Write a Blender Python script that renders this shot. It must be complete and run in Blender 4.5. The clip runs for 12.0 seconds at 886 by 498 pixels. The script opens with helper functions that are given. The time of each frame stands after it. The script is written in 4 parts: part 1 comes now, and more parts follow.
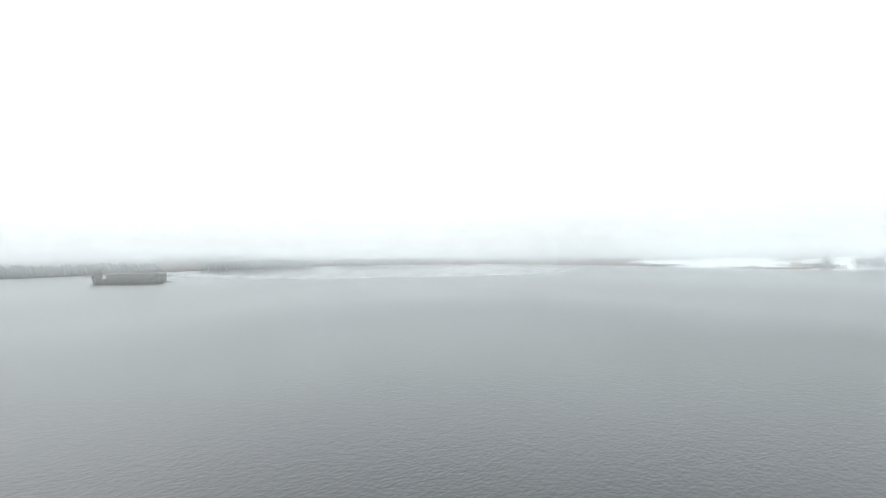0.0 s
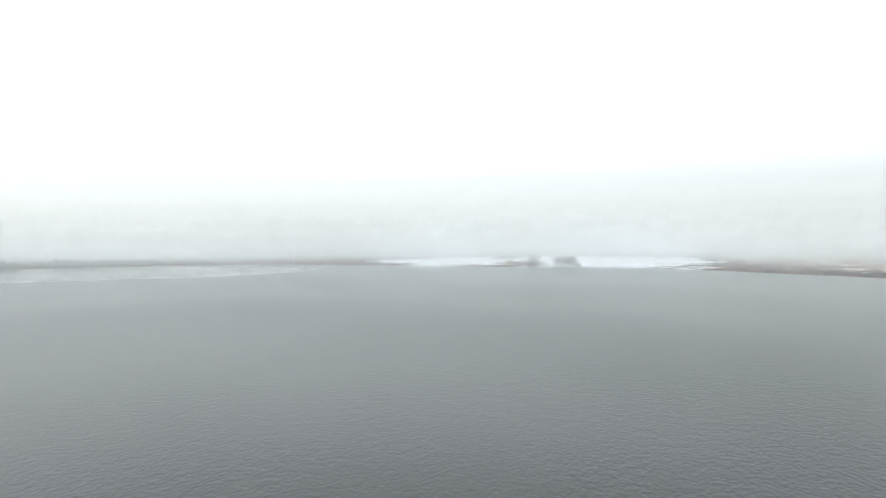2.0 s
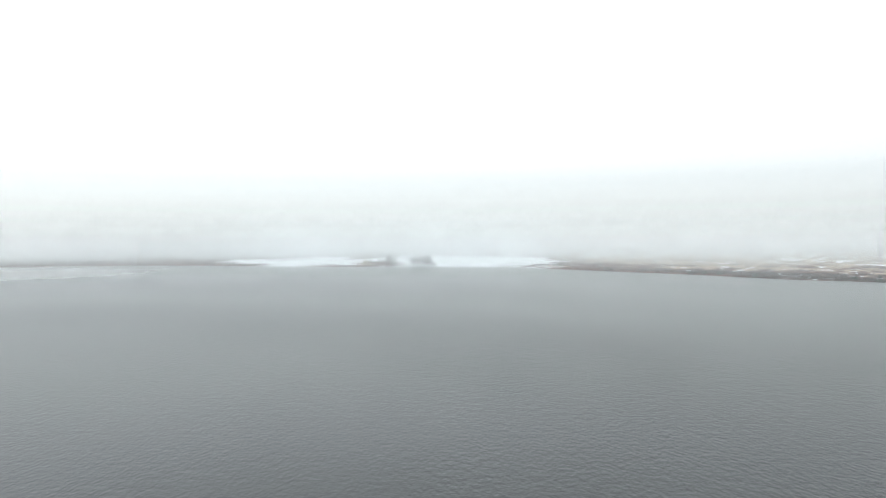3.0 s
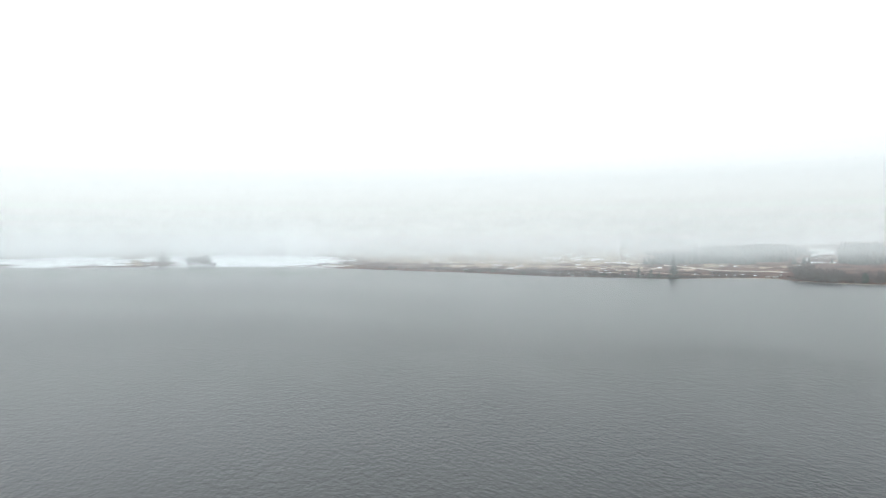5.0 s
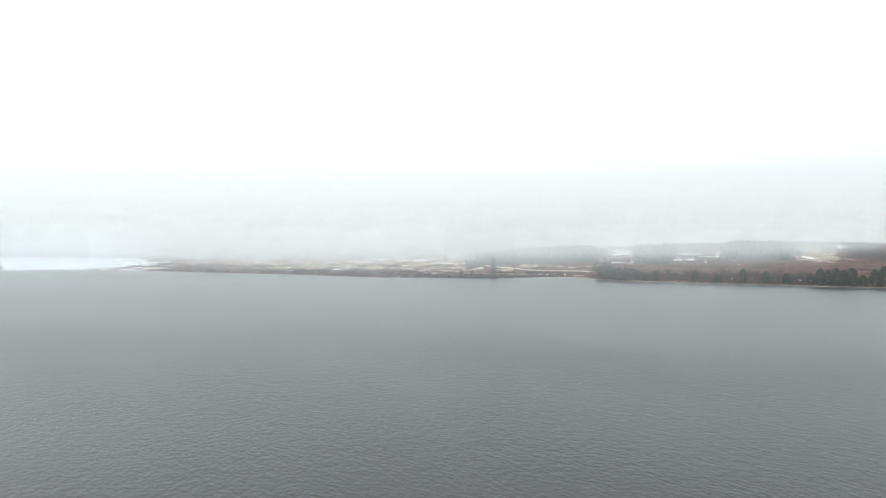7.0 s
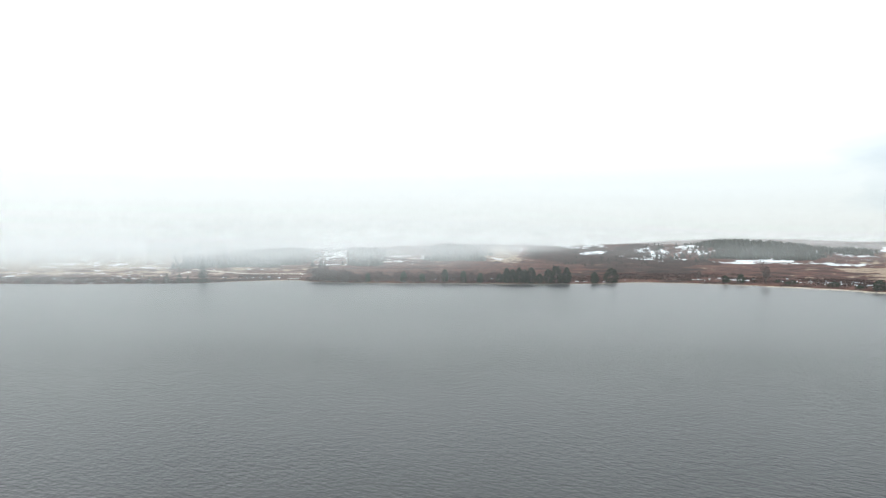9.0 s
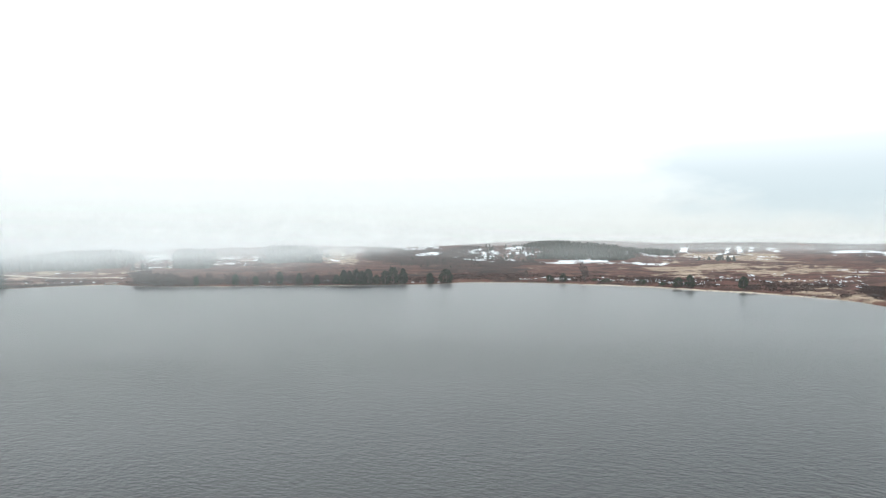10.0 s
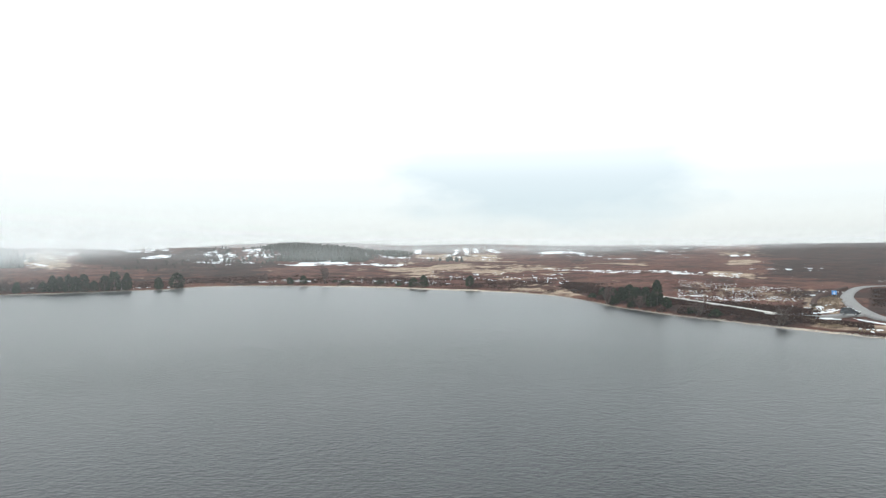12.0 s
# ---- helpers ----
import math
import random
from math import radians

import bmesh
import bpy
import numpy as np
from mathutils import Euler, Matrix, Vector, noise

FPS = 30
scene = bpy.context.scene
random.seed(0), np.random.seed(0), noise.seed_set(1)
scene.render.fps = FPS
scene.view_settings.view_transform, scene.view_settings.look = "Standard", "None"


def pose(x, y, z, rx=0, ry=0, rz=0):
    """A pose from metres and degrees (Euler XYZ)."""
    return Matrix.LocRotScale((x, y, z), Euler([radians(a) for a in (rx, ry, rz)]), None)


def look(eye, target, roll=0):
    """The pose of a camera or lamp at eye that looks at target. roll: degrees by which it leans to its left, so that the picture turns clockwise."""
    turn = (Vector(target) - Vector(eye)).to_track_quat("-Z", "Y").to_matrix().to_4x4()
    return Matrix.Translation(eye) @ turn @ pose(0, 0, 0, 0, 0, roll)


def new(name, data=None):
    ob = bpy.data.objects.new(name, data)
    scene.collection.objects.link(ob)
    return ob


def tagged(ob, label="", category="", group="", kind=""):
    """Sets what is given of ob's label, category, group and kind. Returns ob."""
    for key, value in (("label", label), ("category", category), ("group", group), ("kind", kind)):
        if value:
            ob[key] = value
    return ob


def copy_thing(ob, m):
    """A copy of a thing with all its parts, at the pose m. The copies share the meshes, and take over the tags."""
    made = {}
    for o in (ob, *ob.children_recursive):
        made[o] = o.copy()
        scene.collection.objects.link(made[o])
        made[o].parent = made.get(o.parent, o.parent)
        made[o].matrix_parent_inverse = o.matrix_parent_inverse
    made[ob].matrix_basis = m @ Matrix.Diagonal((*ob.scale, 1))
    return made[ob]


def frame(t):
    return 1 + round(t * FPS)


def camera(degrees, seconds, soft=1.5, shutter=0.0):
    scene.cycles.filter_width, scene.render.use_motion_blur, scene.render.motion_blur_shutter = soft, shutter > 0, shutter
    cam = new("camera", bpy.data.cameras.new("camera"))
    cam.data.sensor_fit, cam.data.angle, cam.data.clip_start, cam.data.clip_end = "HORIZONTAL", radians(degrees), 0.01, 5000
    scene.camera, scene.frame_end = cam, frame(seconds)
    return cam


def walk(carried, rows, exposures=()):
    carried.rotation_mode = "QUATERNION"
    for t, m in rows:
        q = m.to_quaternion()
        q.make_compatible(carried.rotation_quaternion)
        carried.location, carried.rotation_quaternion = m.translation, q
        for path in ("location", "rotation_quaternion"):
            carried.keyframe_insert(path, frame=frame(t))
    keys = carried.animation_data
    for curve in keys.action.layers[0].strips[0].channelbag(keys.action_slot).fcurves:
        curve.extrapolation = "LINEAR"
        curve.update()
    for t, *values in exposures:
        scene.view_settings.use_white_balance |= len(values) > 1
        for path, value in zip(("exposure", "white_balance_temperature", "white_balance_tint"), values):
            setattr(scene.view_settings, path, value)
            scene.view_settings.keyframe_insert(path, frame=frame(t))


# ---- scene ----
# The camera hovers over the loch and turns to its right: seconds, yaw, pitch, roll in degrees.
HOVER = (0.0, 0.0, 18.0)
TURN = [(0.0, 2.4, 0.16, 0.27), (0.5, 0.0, 0.16, 0.3), (1.0, -5.28, 0.1, 0.26), (1.5, -12.06, 0.075, 0.3), (2.0, -18.84, 0.043, 0.355),
        (2.5, -25.34, 0.008, 0.39), (3.0, -30.75, -0.03, 0.35), (3.2, -32.72, -0.05, 0.33), (4.8, -46.82, -0.165, 0.25), (5.0, -48.56, -0.178, 0.235),
        (5.5, -53.2, -0.19, 0.195), (6.0, -57.22, -0.175, 0.185), (6.5, -59.96, -0.16, 0.17), (6.7, -60.9, -0.15, 0.17),
        (8.3, -78.05, -0.065, 0.23), (8.5, -80.5, -0.05, 0.24), (9.0, -86.5, 0.0, 0.23), (9.5, -92.7, 0.025, 0.285),
        (10.0, -100.07, 0.048, 0.345), (10.5, -107.74, 0.045, 0.41), (11.0, -112.88, 0.044, 0.46), (11.5, -117.32, 0.05, 0.51),
        (12.0, -121.54, 0.052, 0.53)]
FORWARD = {0.0: 13.0, 0.5: 0.0}  # it settles back a little as the turn begins
cam = camera(65.8, 12.0, soft=1.35)
PATH = []
for t, yaw, pitch, roll in TURN:
    ahead = FORWARD.get(t, 0.0)
    PATH.append((t, pose(HOVER[0] - ahead * math.sin(radians(yaw)), HOVER[1] + ahead * math.cos(radians(yaw)), HOVER[2], 90 + pitch, roll, yaw)))
walk(cam, PATH, [(0.0, 0.08), (0.5, -0.04), (1.0, -0.13), (2.0, -0.18), (4.0, -0.15), (6.5, -0.1), (9.0, 0.02), (12.0, 0.09)])

# ---- world: an overcast sky, white overhead and greyer low down, with a thinner grey-blue rift ----
world = bpy.data.worlds.new("overcast_sky")
scene.world = world
world.use_nodes = True
wt = world.node_tree
wt.nodes.clear()
W = wt.nodes.new


def wlink(a, b):
    wt.links.new(a, b)


def wmath(op, a, b=None, c=None, clamp=False):
    n = W("ShaderNodeMath")
    n.operation, n.use_clamp = op, clamp
    for i, v in enumerate((a, b, c)):
        if v is None:
            continue
        if hasattr(v, "is_linked"):
            wlink(v, n.inputs[i])
        else:
            n.inputs[i].default_value = v
    return n.outputs[0]


SUN_UP, SUN_AZ = 42.0, 35.0
sky = W("ShaderNodeTexSky")
sky.sky_type, sky.sun_disc = "NISHITA", False
sky.sun_elevation, sky.sun_rotation = radians(SUN_UP), radians(-SUN_AZ)
sky_light = W("ShaderNodeBackground")
sky_light.inputs["Strength"].default_value = 0.02
wlink(sky.outputs[0], sky_light.inputs["Color"])
where = W("ShaderNodeTexCoord").outputs["Generated"]
split = W("ShaderNodeSeparateXYZ")
wlink(where, split.inputs[0])
up = split.outputs["Z"]
ramp = W("ShaderNodeValToRGB")
ramp.color_ramp.interpolation = "EASE"
# the band some 8 to 18 degrees up is raised to brighten the water
for pos, c in ((0.0, 0.72), (0.018, 0.78), (0.052, 0.86), (0.09, 0.94), (0.13, 1.12), (0.185, 1.85), (0.24, 2.1), (0.31, 1.4), (0.4, 1.1), (0.65, 1.7), (1.0, 2.7)):
    e = ramp.color_ramp.elements.new(pos) if pos not in (0.0, 1.0) else ramp.color_ramp.elements[0 if pos == 0 else -1]
    e.color = (c * 0.94, c, c * 1.012, 1)
wlink(wmath("MAXIMUM", up, 0.0), ramp.inputs["Fac"])
# the rift: a lens of thinner cloud low over the moor, with a clear lower edge and no upper one
RIFT_AZ, RIFT_UP = -130.5, 7.0
rift_at = W("ShaderNodeVectorMath")
rift_at.operation = "SUBTRACT"
rift_at.inputs[1].default_value = (-math.sin(radians(RIFT_AZ)) * math.cos(radians(RIFT_UP)), math.cos(radians(RIFT_AZ)) * math.cos(radians(RIFT_UP)), math.sin(radians(RIFT_UP)))
wlink(where, rift_at.inputs[0])
stretch = W("ShaderNodeVectorMath")
stretch.operation = "MULTIPLY"
stretch.inputs[1].default_value = (4.0, 4.0, 8.8)
wlink(rift_at.outputs[0], stretch.inputs[0])
span = W("ShaderNodeVectorMath")
span.operation = "LENGTH"
wlink(stretch.outputs[0], span.inputs[0])
billow = W("ShaderNodeTexNoise")
billow.inputs["Scale"].default_value = 7.0
billow.inputs["Detail"].default_value = 5.0
squash = W("ShaderNodeVectorMath")
squash.operation = "MULTIPLY"
squash.inputs[1].default_value = (1.0, 1.0, 3.0)
wlink(where, squash.inputs[0])
wlink(squash.outputs[0], billow.inputs["Vector"])
edge = wmath("ADD", span.outputs["Value"], wmath("MULTIPLY", wmath("SUBTRACT", billow.outputs["Fac"], 0.5), 0.9))
inside = wmath("SUBTRACT", 1.0, wmath("MULTIPLY_ADD", edge, 3.2, -2.2, clamp=True), clamp=True)
rift = wmath("MULTIPLY", inside, wmath("MULTIPLY_ADD", up, -9.0, 1.6, clamp=True))
cloud_mix = W("ShaderNodeMix")
cloud_mix.data_type = "RGBA"
cloud_mix.inputs[7].default_value = (0.57, 0.66, 0.71, 1)
wlink(rift, cloud_mix.inputs[0])
# the cloud is a little thinner over the far end of the loch and heavier over the moor
toward = W("ShaderNodeVectorMath")
toward.operation = "DOT_PRODUCT"
toward.inputs[1].default_value = (-math.sin(radians(25.0)), math.cos(radians(25.0)), 0.0)
wlink(where, toward.inputs[0])
thin = W("ShaderNodeVectorMath")
thin.operation = "SCALE"
wlink(ramp.outputs["Color"], thin.inputs[0])
wlink(wmath("MULTIPLY_ADD", toward.outputs["Value"], 0.11, 1.0), thin.inputs["Scale"])
wlink(thin.outputs[0], cloud_mix.inputs[6])
cloud_light = W("ShaderNodeBackground")
cloud_light.inputs["Strength"].default_value = 1.0
wlink(cloud_mix.outputs[2], cloud_light.inputs["Color"])
both = W("ShaderNodeAddShader")
wlink(sky_light.outputs[0], both.inputs[0])
wlink(cloud_light.outputs[0], both.inputs[1])
scene.cycles.transparent_max_bounces = 32
wlink(both.outputs[0], W("ShaderNodeOutputWorld").inputs["Surface"])

sun = new("sun", bpy.data.lights.new("sun", "SUN"))
sun.data.energy, sun.data.angle, sun.data.color = 0.7, radians(30), (1.0, 0.97, 0.93)
sun.matrix_world = look((-300 * math.sin(radians(SUN_AZ)), 300 * math.cos(radians(SUN_AZ)), 300 * math.tan(radians(SUN_UP))), (0, 0, 0))


# ---- materials ----
class Nodes:
    """A node tree with short calls for its nodes."""

    def __init__(self, name):
        self.mat = bpy.data.materials.new(name)
        self.mat.use_nodes = True
        self.tree = self.mat.node_tree
        self.tree.nodes.clear()
        self.out = self.tree.nodes.new("ShaderNodeOutputMaterial")

    def add(self, kind, **values):
        n = self.tree.nodes.new(kind)
        for key, v in values.items():
            self.put(n.inputs[key.replace("_", " ")], v)
        return n

    def put(self, socket, v):
        if hasattr(v, "is_linked"):
            self.tree.links.new(v, socket)
        else:
            socket.default_value = v

    def math(self, op, a, b=0.0, c=0.0, clamp=False):
        n = self.tree.nodes.new("ShaderNodeMath")
        n.operation, n.use_clamp = op, clamp
        for s, v in zip(n.inputs, (a, b, c)):
            self.put(s, v)
        return n.outputs[0]

    def mix(self, fac, a, b):
        n = self.tree.nodes.new("ShaderNodeMix")
        n.data_type = "RGBA"
        for i, v in ((0, fac), (6, a), (7, b)):
            self.put(n.inputs[i], v if hasattr(v, "is_linked") or i == 0 else (*v, 1))
        return n.outputs[2]

    def place(self):
        return self.tree.nodes.new("ShaderNodeNewGeometry").outputs["Position"]

    def noise(self, scale, detail=4.0, rough=0.55, at=None):
        n = self.add("ShaderNodeTexNoise", Scale=scale, Detail=detail, Roughness=rough)
        self.put(n.inputs["Vector"], at if at is not None else self.place())
        return n.outputs["Fac"]

    def wide(self, v, low, high):
        n = self.tree.nodes.new("ShaderNodeMapRange")
        n.interpolation_type = "SMOOTHSTEP"
        for i, x in enumerate((v, low, high)):
            self.put(n.inputs[i], x)
        return n.outputs[0]

    def attr(self, name):
        n = self.tree.nodes.new("ShaderNodeAttribute")
        n.attribute_name = name
        return n

    def surface(self, shader):
        self.tree.links.new(shader, self.out.inputs["Surface"])
        return self.mat

    def bump(self, height, strength, distance):
        return self.add("ShaderNodeBump", Strength=strength, Distance=distance, Height=height).outputs[0]

    def principled(self, color, rough, metal=0.0, normal=None, ior=1.45, spec=0.5):
        n = self.add("ShaderNodeBsdfPrincipled", Metallic=metal, IOR=ior)
        self.put(n.inputs["Base Color"], color if hasattr(color, "is_linked") else (*color, 1))
        self.put(n.inputs["Roughness"], rough)
        self.put(n.inputs["Specular IOR Level"], spec)
        if normal is not None:
            self.put(n.inputs["Normal"], normal)
        return self.surface(n.outputs[0])


def grained(name, a, b, scale, rough=0.85, bump=0.4, depth=0.02, blotch=0.0, stain=(0.1, 0.1, 0.1), metal=0.0, spec=0.4):
    """Two tones mixed by a fine grain, with larger stains over it; each object a little lighter or darker."""
    n = Nodes(name)
    fine = n.noise(scale, 5)
    color = n.mix(n.wide(fine, 0.3, 0.7), a, b)
    if blotch:
        color = n.mix(n.math("MULTIPLY", n.wide(n.noise(scale * 0.13, 3), 0.45, 0.75), blotch), color, stain)
    return n.principled(color, rough, metal, n.bump(fine, bump, depth), spec=spec)


def leafy(name, a, b, c):
    """Foliage: each clump and each plant with its own tone."""
    n = Nodes(name)
    geo = n.tree.nodes.new("ShaderNodeNewGeometry")
    info = n.tree.nodes.new("ShaderNodeObjectInfo")
    color = n.mix(geo.outputs["Random Per Island"], a, b)
    color = n.mix(n.math("MULTIPLY", info.outputs["Random"], 0.5), color, c)
    color = n.mix(n.math("MULTIPLY", n.noise(1.2, 3), 0.4), color, c)
    return n.principled(color, 0.85, spec=0.1)


def water_material():
    n = Nodes("loch_water")
    at = n.place()
    # short wind waves: their crests run across the breeze, which comes off the moor
    turned = n.tree.nodes.new("ShaderNodeMapping")
    turned.inputs["Rotation"].default_value = (0, 0, radians(31.5))
    n.put(turned.inputs["Vector"], at)
    waves = n.tree.nodes.new("ShaderNodeMapping")
    waves.inputs["Scale"].default_value = (1.0, 0.58, 1.0)
    n.put(waves.inputs["Vector"], turned.outputs[0])
    ripple = n.noise(2.4, 3, 0.55, waves.outputs[0])
    swell = n.noise(1.0, 2, 0.5, waves.outputs[0])
    height = n.math("ADD", ripple, n.math("MULTIPLY", swell, 0.7))
    gust = n.wide(n.noise(0.014, 4, 0.6, waves.outputs[0]), 0.36, 0.64)
    # ripples are stronger off the moor, and fade away from the camera's place to fit its view
    middle = n.add("ShaderNodeVectorMath")
    middle.operation = "LENGTH"
    n.put(middle.inputs[0], at)
    near_hover = n.wide(middle.outputs["Value"], 320.0, 60.0)
    across = n.tree.nodes.new("ShaderNodeSeparateXYZ")
    n.put(across.inputs[0], at)
    side = n.math("MULTIPLY_ADD", n.wide(across.outputs["X"], -40.0, 85.0), 0.75, 0.25)
    power = n.math("MULTIPLY", n.math("MULTIPLY_ADD", near_hover, 0.85, 0.15), n.math("MULTIPLY", side, n.math("MULTIPLY_ADD", gust, 0.55, 0.45)))
    # a broad slick of calm water past the castle islet, drawn out along the breeze
    off = n.add("ShaderNodeVectorMath")
    off.operation = "DISTANCE"
    off.inputs[1].default_value = (-110.0, 660.0, 0.0)
    n.put(off.inputs[0], at)
    streak = n.tree.nodes.new("ShaderNodeMapping")
    streak.inputs["Rotation"].default_value = (0, 0, radians(-20))
    n.put(streak.inputs["Vector"], at)
    drawn = n.tree.nodes.new("ShaderNodeMapping")
    drawn.inputs["Scale"].default_value = (0.25, 1.0, 1.0)
    n.put(drawn.inputs["Vector"], streak.outputs[0])
    patch = n.noise(0.018, 3, 0.5, drawn.outputs[0])
    calm = n.wide(n.math("ADD", off.outputs["Value"], n.math("MULTIPLY", patch, 120.0)), 280.0, 180.0)
    color = n.mix(n.noise(0.004, 2), (0.002, 0.004, 0.005), (0.004, 0.006, 0.007))
    b = n.add("ShaderNodeBump", Distance=0.17, Height=height)
    n.put(b.inputs["Strength"], n.math("MULTIPLY", power, n.math("MULTIPLY_ADD", calm, -0.7, 1.0)))
    rough = n.math("MULTIPLY_ADD", calm, -0.17, 0.296)
    return n.principled(color, rough, 0.0, b.outputs[0], ior=1.33)


def ground_material():
    """Moor: heather, bleached grass, dark old heather and lying snow, by the land cover stored on the ground."""
    n = Nodes("moor_ground")
    at = n.place()
    tex = n.attr("cover")
    parts = n.tree.nodes.new("ShaderNodeSeparateColor")
    n.put(parts.inputs[0], tex.outputs["Color"])
    snow, grass, dark = parts.outputs
    sand = n.attr("beach").outputs["Fac"]
    fine, mid, big = n.noise(2.2, 5, 0.65, at), n.noise(0.22, 5, 0.6, at), n.noise(0.03, 4, 0.6, at)
    broad = n.noise(0.065, 5, 0.62, at)
    mottled = n.math("ADD", n.math("MULTIPLY", fine, 0.25), n.math("ADD", n.math("MULTIPLY", mid, 0.35), n.math("MULTIPLY", broad, 0.4)))
    heather = n.mix(n.wide(mottled, 0.42, 0.58), (0.018, 0.0068, 0.005), (0.084, 0.034, 0.025))
    heather = n.mix(n.wide(big, 0.45, 0.72), heather, (0.086, 0.039, 0.027))
    straw = n.mix(n.wide(mottled, 0.42, 0.58), (0.115, 0.08, 0.058), (0.28, 0.215, 0.16))
    old = n.mix(n.wide(mottled, 0.42, 0.58), (0.010, 0.0052, 0.0042), (0.034, 0.0165, 0.0125))
    tint = n.mix(n.wide(n.math("ADD", grass, n.math("MULTIPLY", n.math("SUBTRACT", broad, 0.5), 1.3)), 0.35, 0.65), heather, straw)
    tint = n.mix(n.wide(n.math("ADD", dark, n.math("MULTIPLY", n.math("SUBTRACT", mid, 0.5), 0.9)), 0.35, 0.7), tint, old)
    pale = n.mix(n.wide(fine, 0.35, 0.65), (0.30, 0.25, 0.19), (0.52, 0.46, 0.38))
    tint = n.mix(n.wide(n.math("ADD", sand, n.math("MULTIPLY", n.math("SUBTRACT", fine, 0.5), 0.6)), 0.4, 0.6), tint, pale)
    speck = n.math("ADD", n.math("MULTIPLY", n.math("SUBTRACT", n.noise(0.5, 5, 0.62, at), 0.5), 1.3), n.math("MULTIPLY", n.math("SUBTRACT", broad, 0.5), 1.5))
    lying = n.wide(n.math("ADD", snow, speck), 0.5, 0.62)
    tint = n.mix(lying, tint, (0.56, 0.59, 0.61))
    return n.principled(tint, n.math("MULTIPLY_ADD", lying, -0.2, 0.92), 0.0, n.bump(mottled, 0.6, 0.25), spec=0.05)


def mist_material():
    """A see-through sheet that stands in for haze: passes most light and scatters the rest of it to both sides."""
    n = Nodes("mist")
    thick = n.attr("thick").outputs["Fac"]
    at = n.tree.nodes.new("ShaderNodeMapping")
    at.inputs["Scale"].default_value = (1, 1, 3)
    n.put(at.inputs["Vector"], n.place())
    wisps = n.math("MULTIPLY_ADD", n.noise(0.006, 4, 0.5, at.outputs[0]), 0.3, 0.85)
    front = n.add("ShaderNodeBsdfDiffuse")
    back = n.add("ShaderNodeBsdfTranslucent")
    for s in (front, back):
        s.inputs["Color"].default_value = (0.945, 0.98, 0.985, 1)
    half = n.tree.nodes.new("ShaderNodeMixShader")
    half.inputs[0].default_value = 0.5
    n.tree.links.new(front.outputs[0], half.inputs[1])
    n.tree.links.new(back.outputs[0], half.inputs[2])
    clear = n.add("ShaderNodeBsdfTransparent")
    veil = n.tree.nodes.new("ShaderNodeMixShader")
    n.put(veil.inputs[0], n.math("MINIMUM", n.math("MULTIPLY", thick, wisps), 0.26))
    n.tree.links.new(clear.outputs[0], veil.inputs[1])
    n.tree.links.new(half.outputs[0], veil.inputs[2])
    return n.surface(veil.outputs[0])


WATER, GROUND, MIST = water_material(), ground_material(), mist_material()
BARK = grained("bark", (0.05, 0.04, 0.033), (0.12, 0.10, 0.085), 6.0, 0.9, 0.6, 0.03)
PINE = leafy("pine_needles", (0.012, 0.02, 0.010), (0.034, 0.047, 0.021), (0.02, 0.027, 0.015))
SPRUCE = leafy("spruce_needles", (0.014, 0.024, 0.014), (0.035, 0.05, 0.026), (0.022, 0.03, 0.018))
FAR_WOOD = leafy("plantation_needles", (0.019, 0.024, 0.017), (0.03, 0.035, 0.025), (0.026, 0.028, 0.023))
TWIGS = leafy("bare_twigs", (0.05, 0.036, 0.03), (0.11, 0.08, 0.066), (0.08, 0.05, 0.045))
SCRUB = leafy("brown_scrub", (0.03, 0.017, 0.013), (0.085, 0.046, 0.036), (0.05, 0.03, 0.024))
HEATHER = leafy("heather_tufts", (0.015, 0.0075, 0.006), (0.058, 0.026, 0.018), (0.033, 0.015, 0.011))
STRAW = leafy("bleached_grass", (0.12, 0.085, 0.055), (0.27, 0.2, 0.135), (0.17, 0.12, 0.08))
STONE = grained("ruin_stone", (0.07, 0.068, 0.062), (0.17, 0.165, 0.15), 1.6, 0.9, 0.7, 0.08, 0.5, (0.09, 0.095, 0.075))
ROCK = grained("shore_rock", (0.12, 0.11, 0.095), (0.33, 0.3, 0.265), 3.0, 0.85, 0.6, 0.05, 0.4, (0.1, 0.09, 0.07))
ASPHALT = grained("worn_asphalt", (0.10, 0.098, 0.095), (0.155, 0.152, 0.148), 3.0, 0.75, 0.3, 0.01, 0.5, (0.10, 0.10, 0.105))
SNOW = grained("lying_snow", (0.5, 0.53, 0.55), (0.66, 0.68, 0.70), 0.8, 0.7, 0.5, 0.05)
PATH_SNOW = grained("snow_dusted_path", (0.26, 0.24, 0.21), (0.5, 0.49, 0.48), 1.2, 0.85, 0.4, 0.03, 0.3, (0.3, 0.26, 0.2))
GRAVEL = grained("pale_gravel", (0.30, 0.26, 0.21), (0.50, 0.45, 0.38), 2.5, 0.9, 0.5, 0.03, 0.4, (0.2, 0.17, 0.13))
CONCRETE = grained("pale_concrete", (0.35, 0.34, 0.32), (0.52, 0.51, 0.48), 2.0, 0.85, 0.3, 0.02, 0.3, (0.3, 0.29, 0.27))
TIMBER = grained("weathered_timber", (0.10, 0.08, 0.06), (0.22, 0.18, 0.14), 5.0, 0.85, 0.5, 0.01)
BLUE = grained("blue_enamel", (0.06, 0.25, 0.62), (0.09, 0.32, 0.70), 8.0, 0.45, 0.05, 0.001)
WHITE = grained("white_enamel", (0.75, 0.76, 0.77), (0.85, 0.85, 0.86), 8.0, 0.45, 0.05, 0.001)
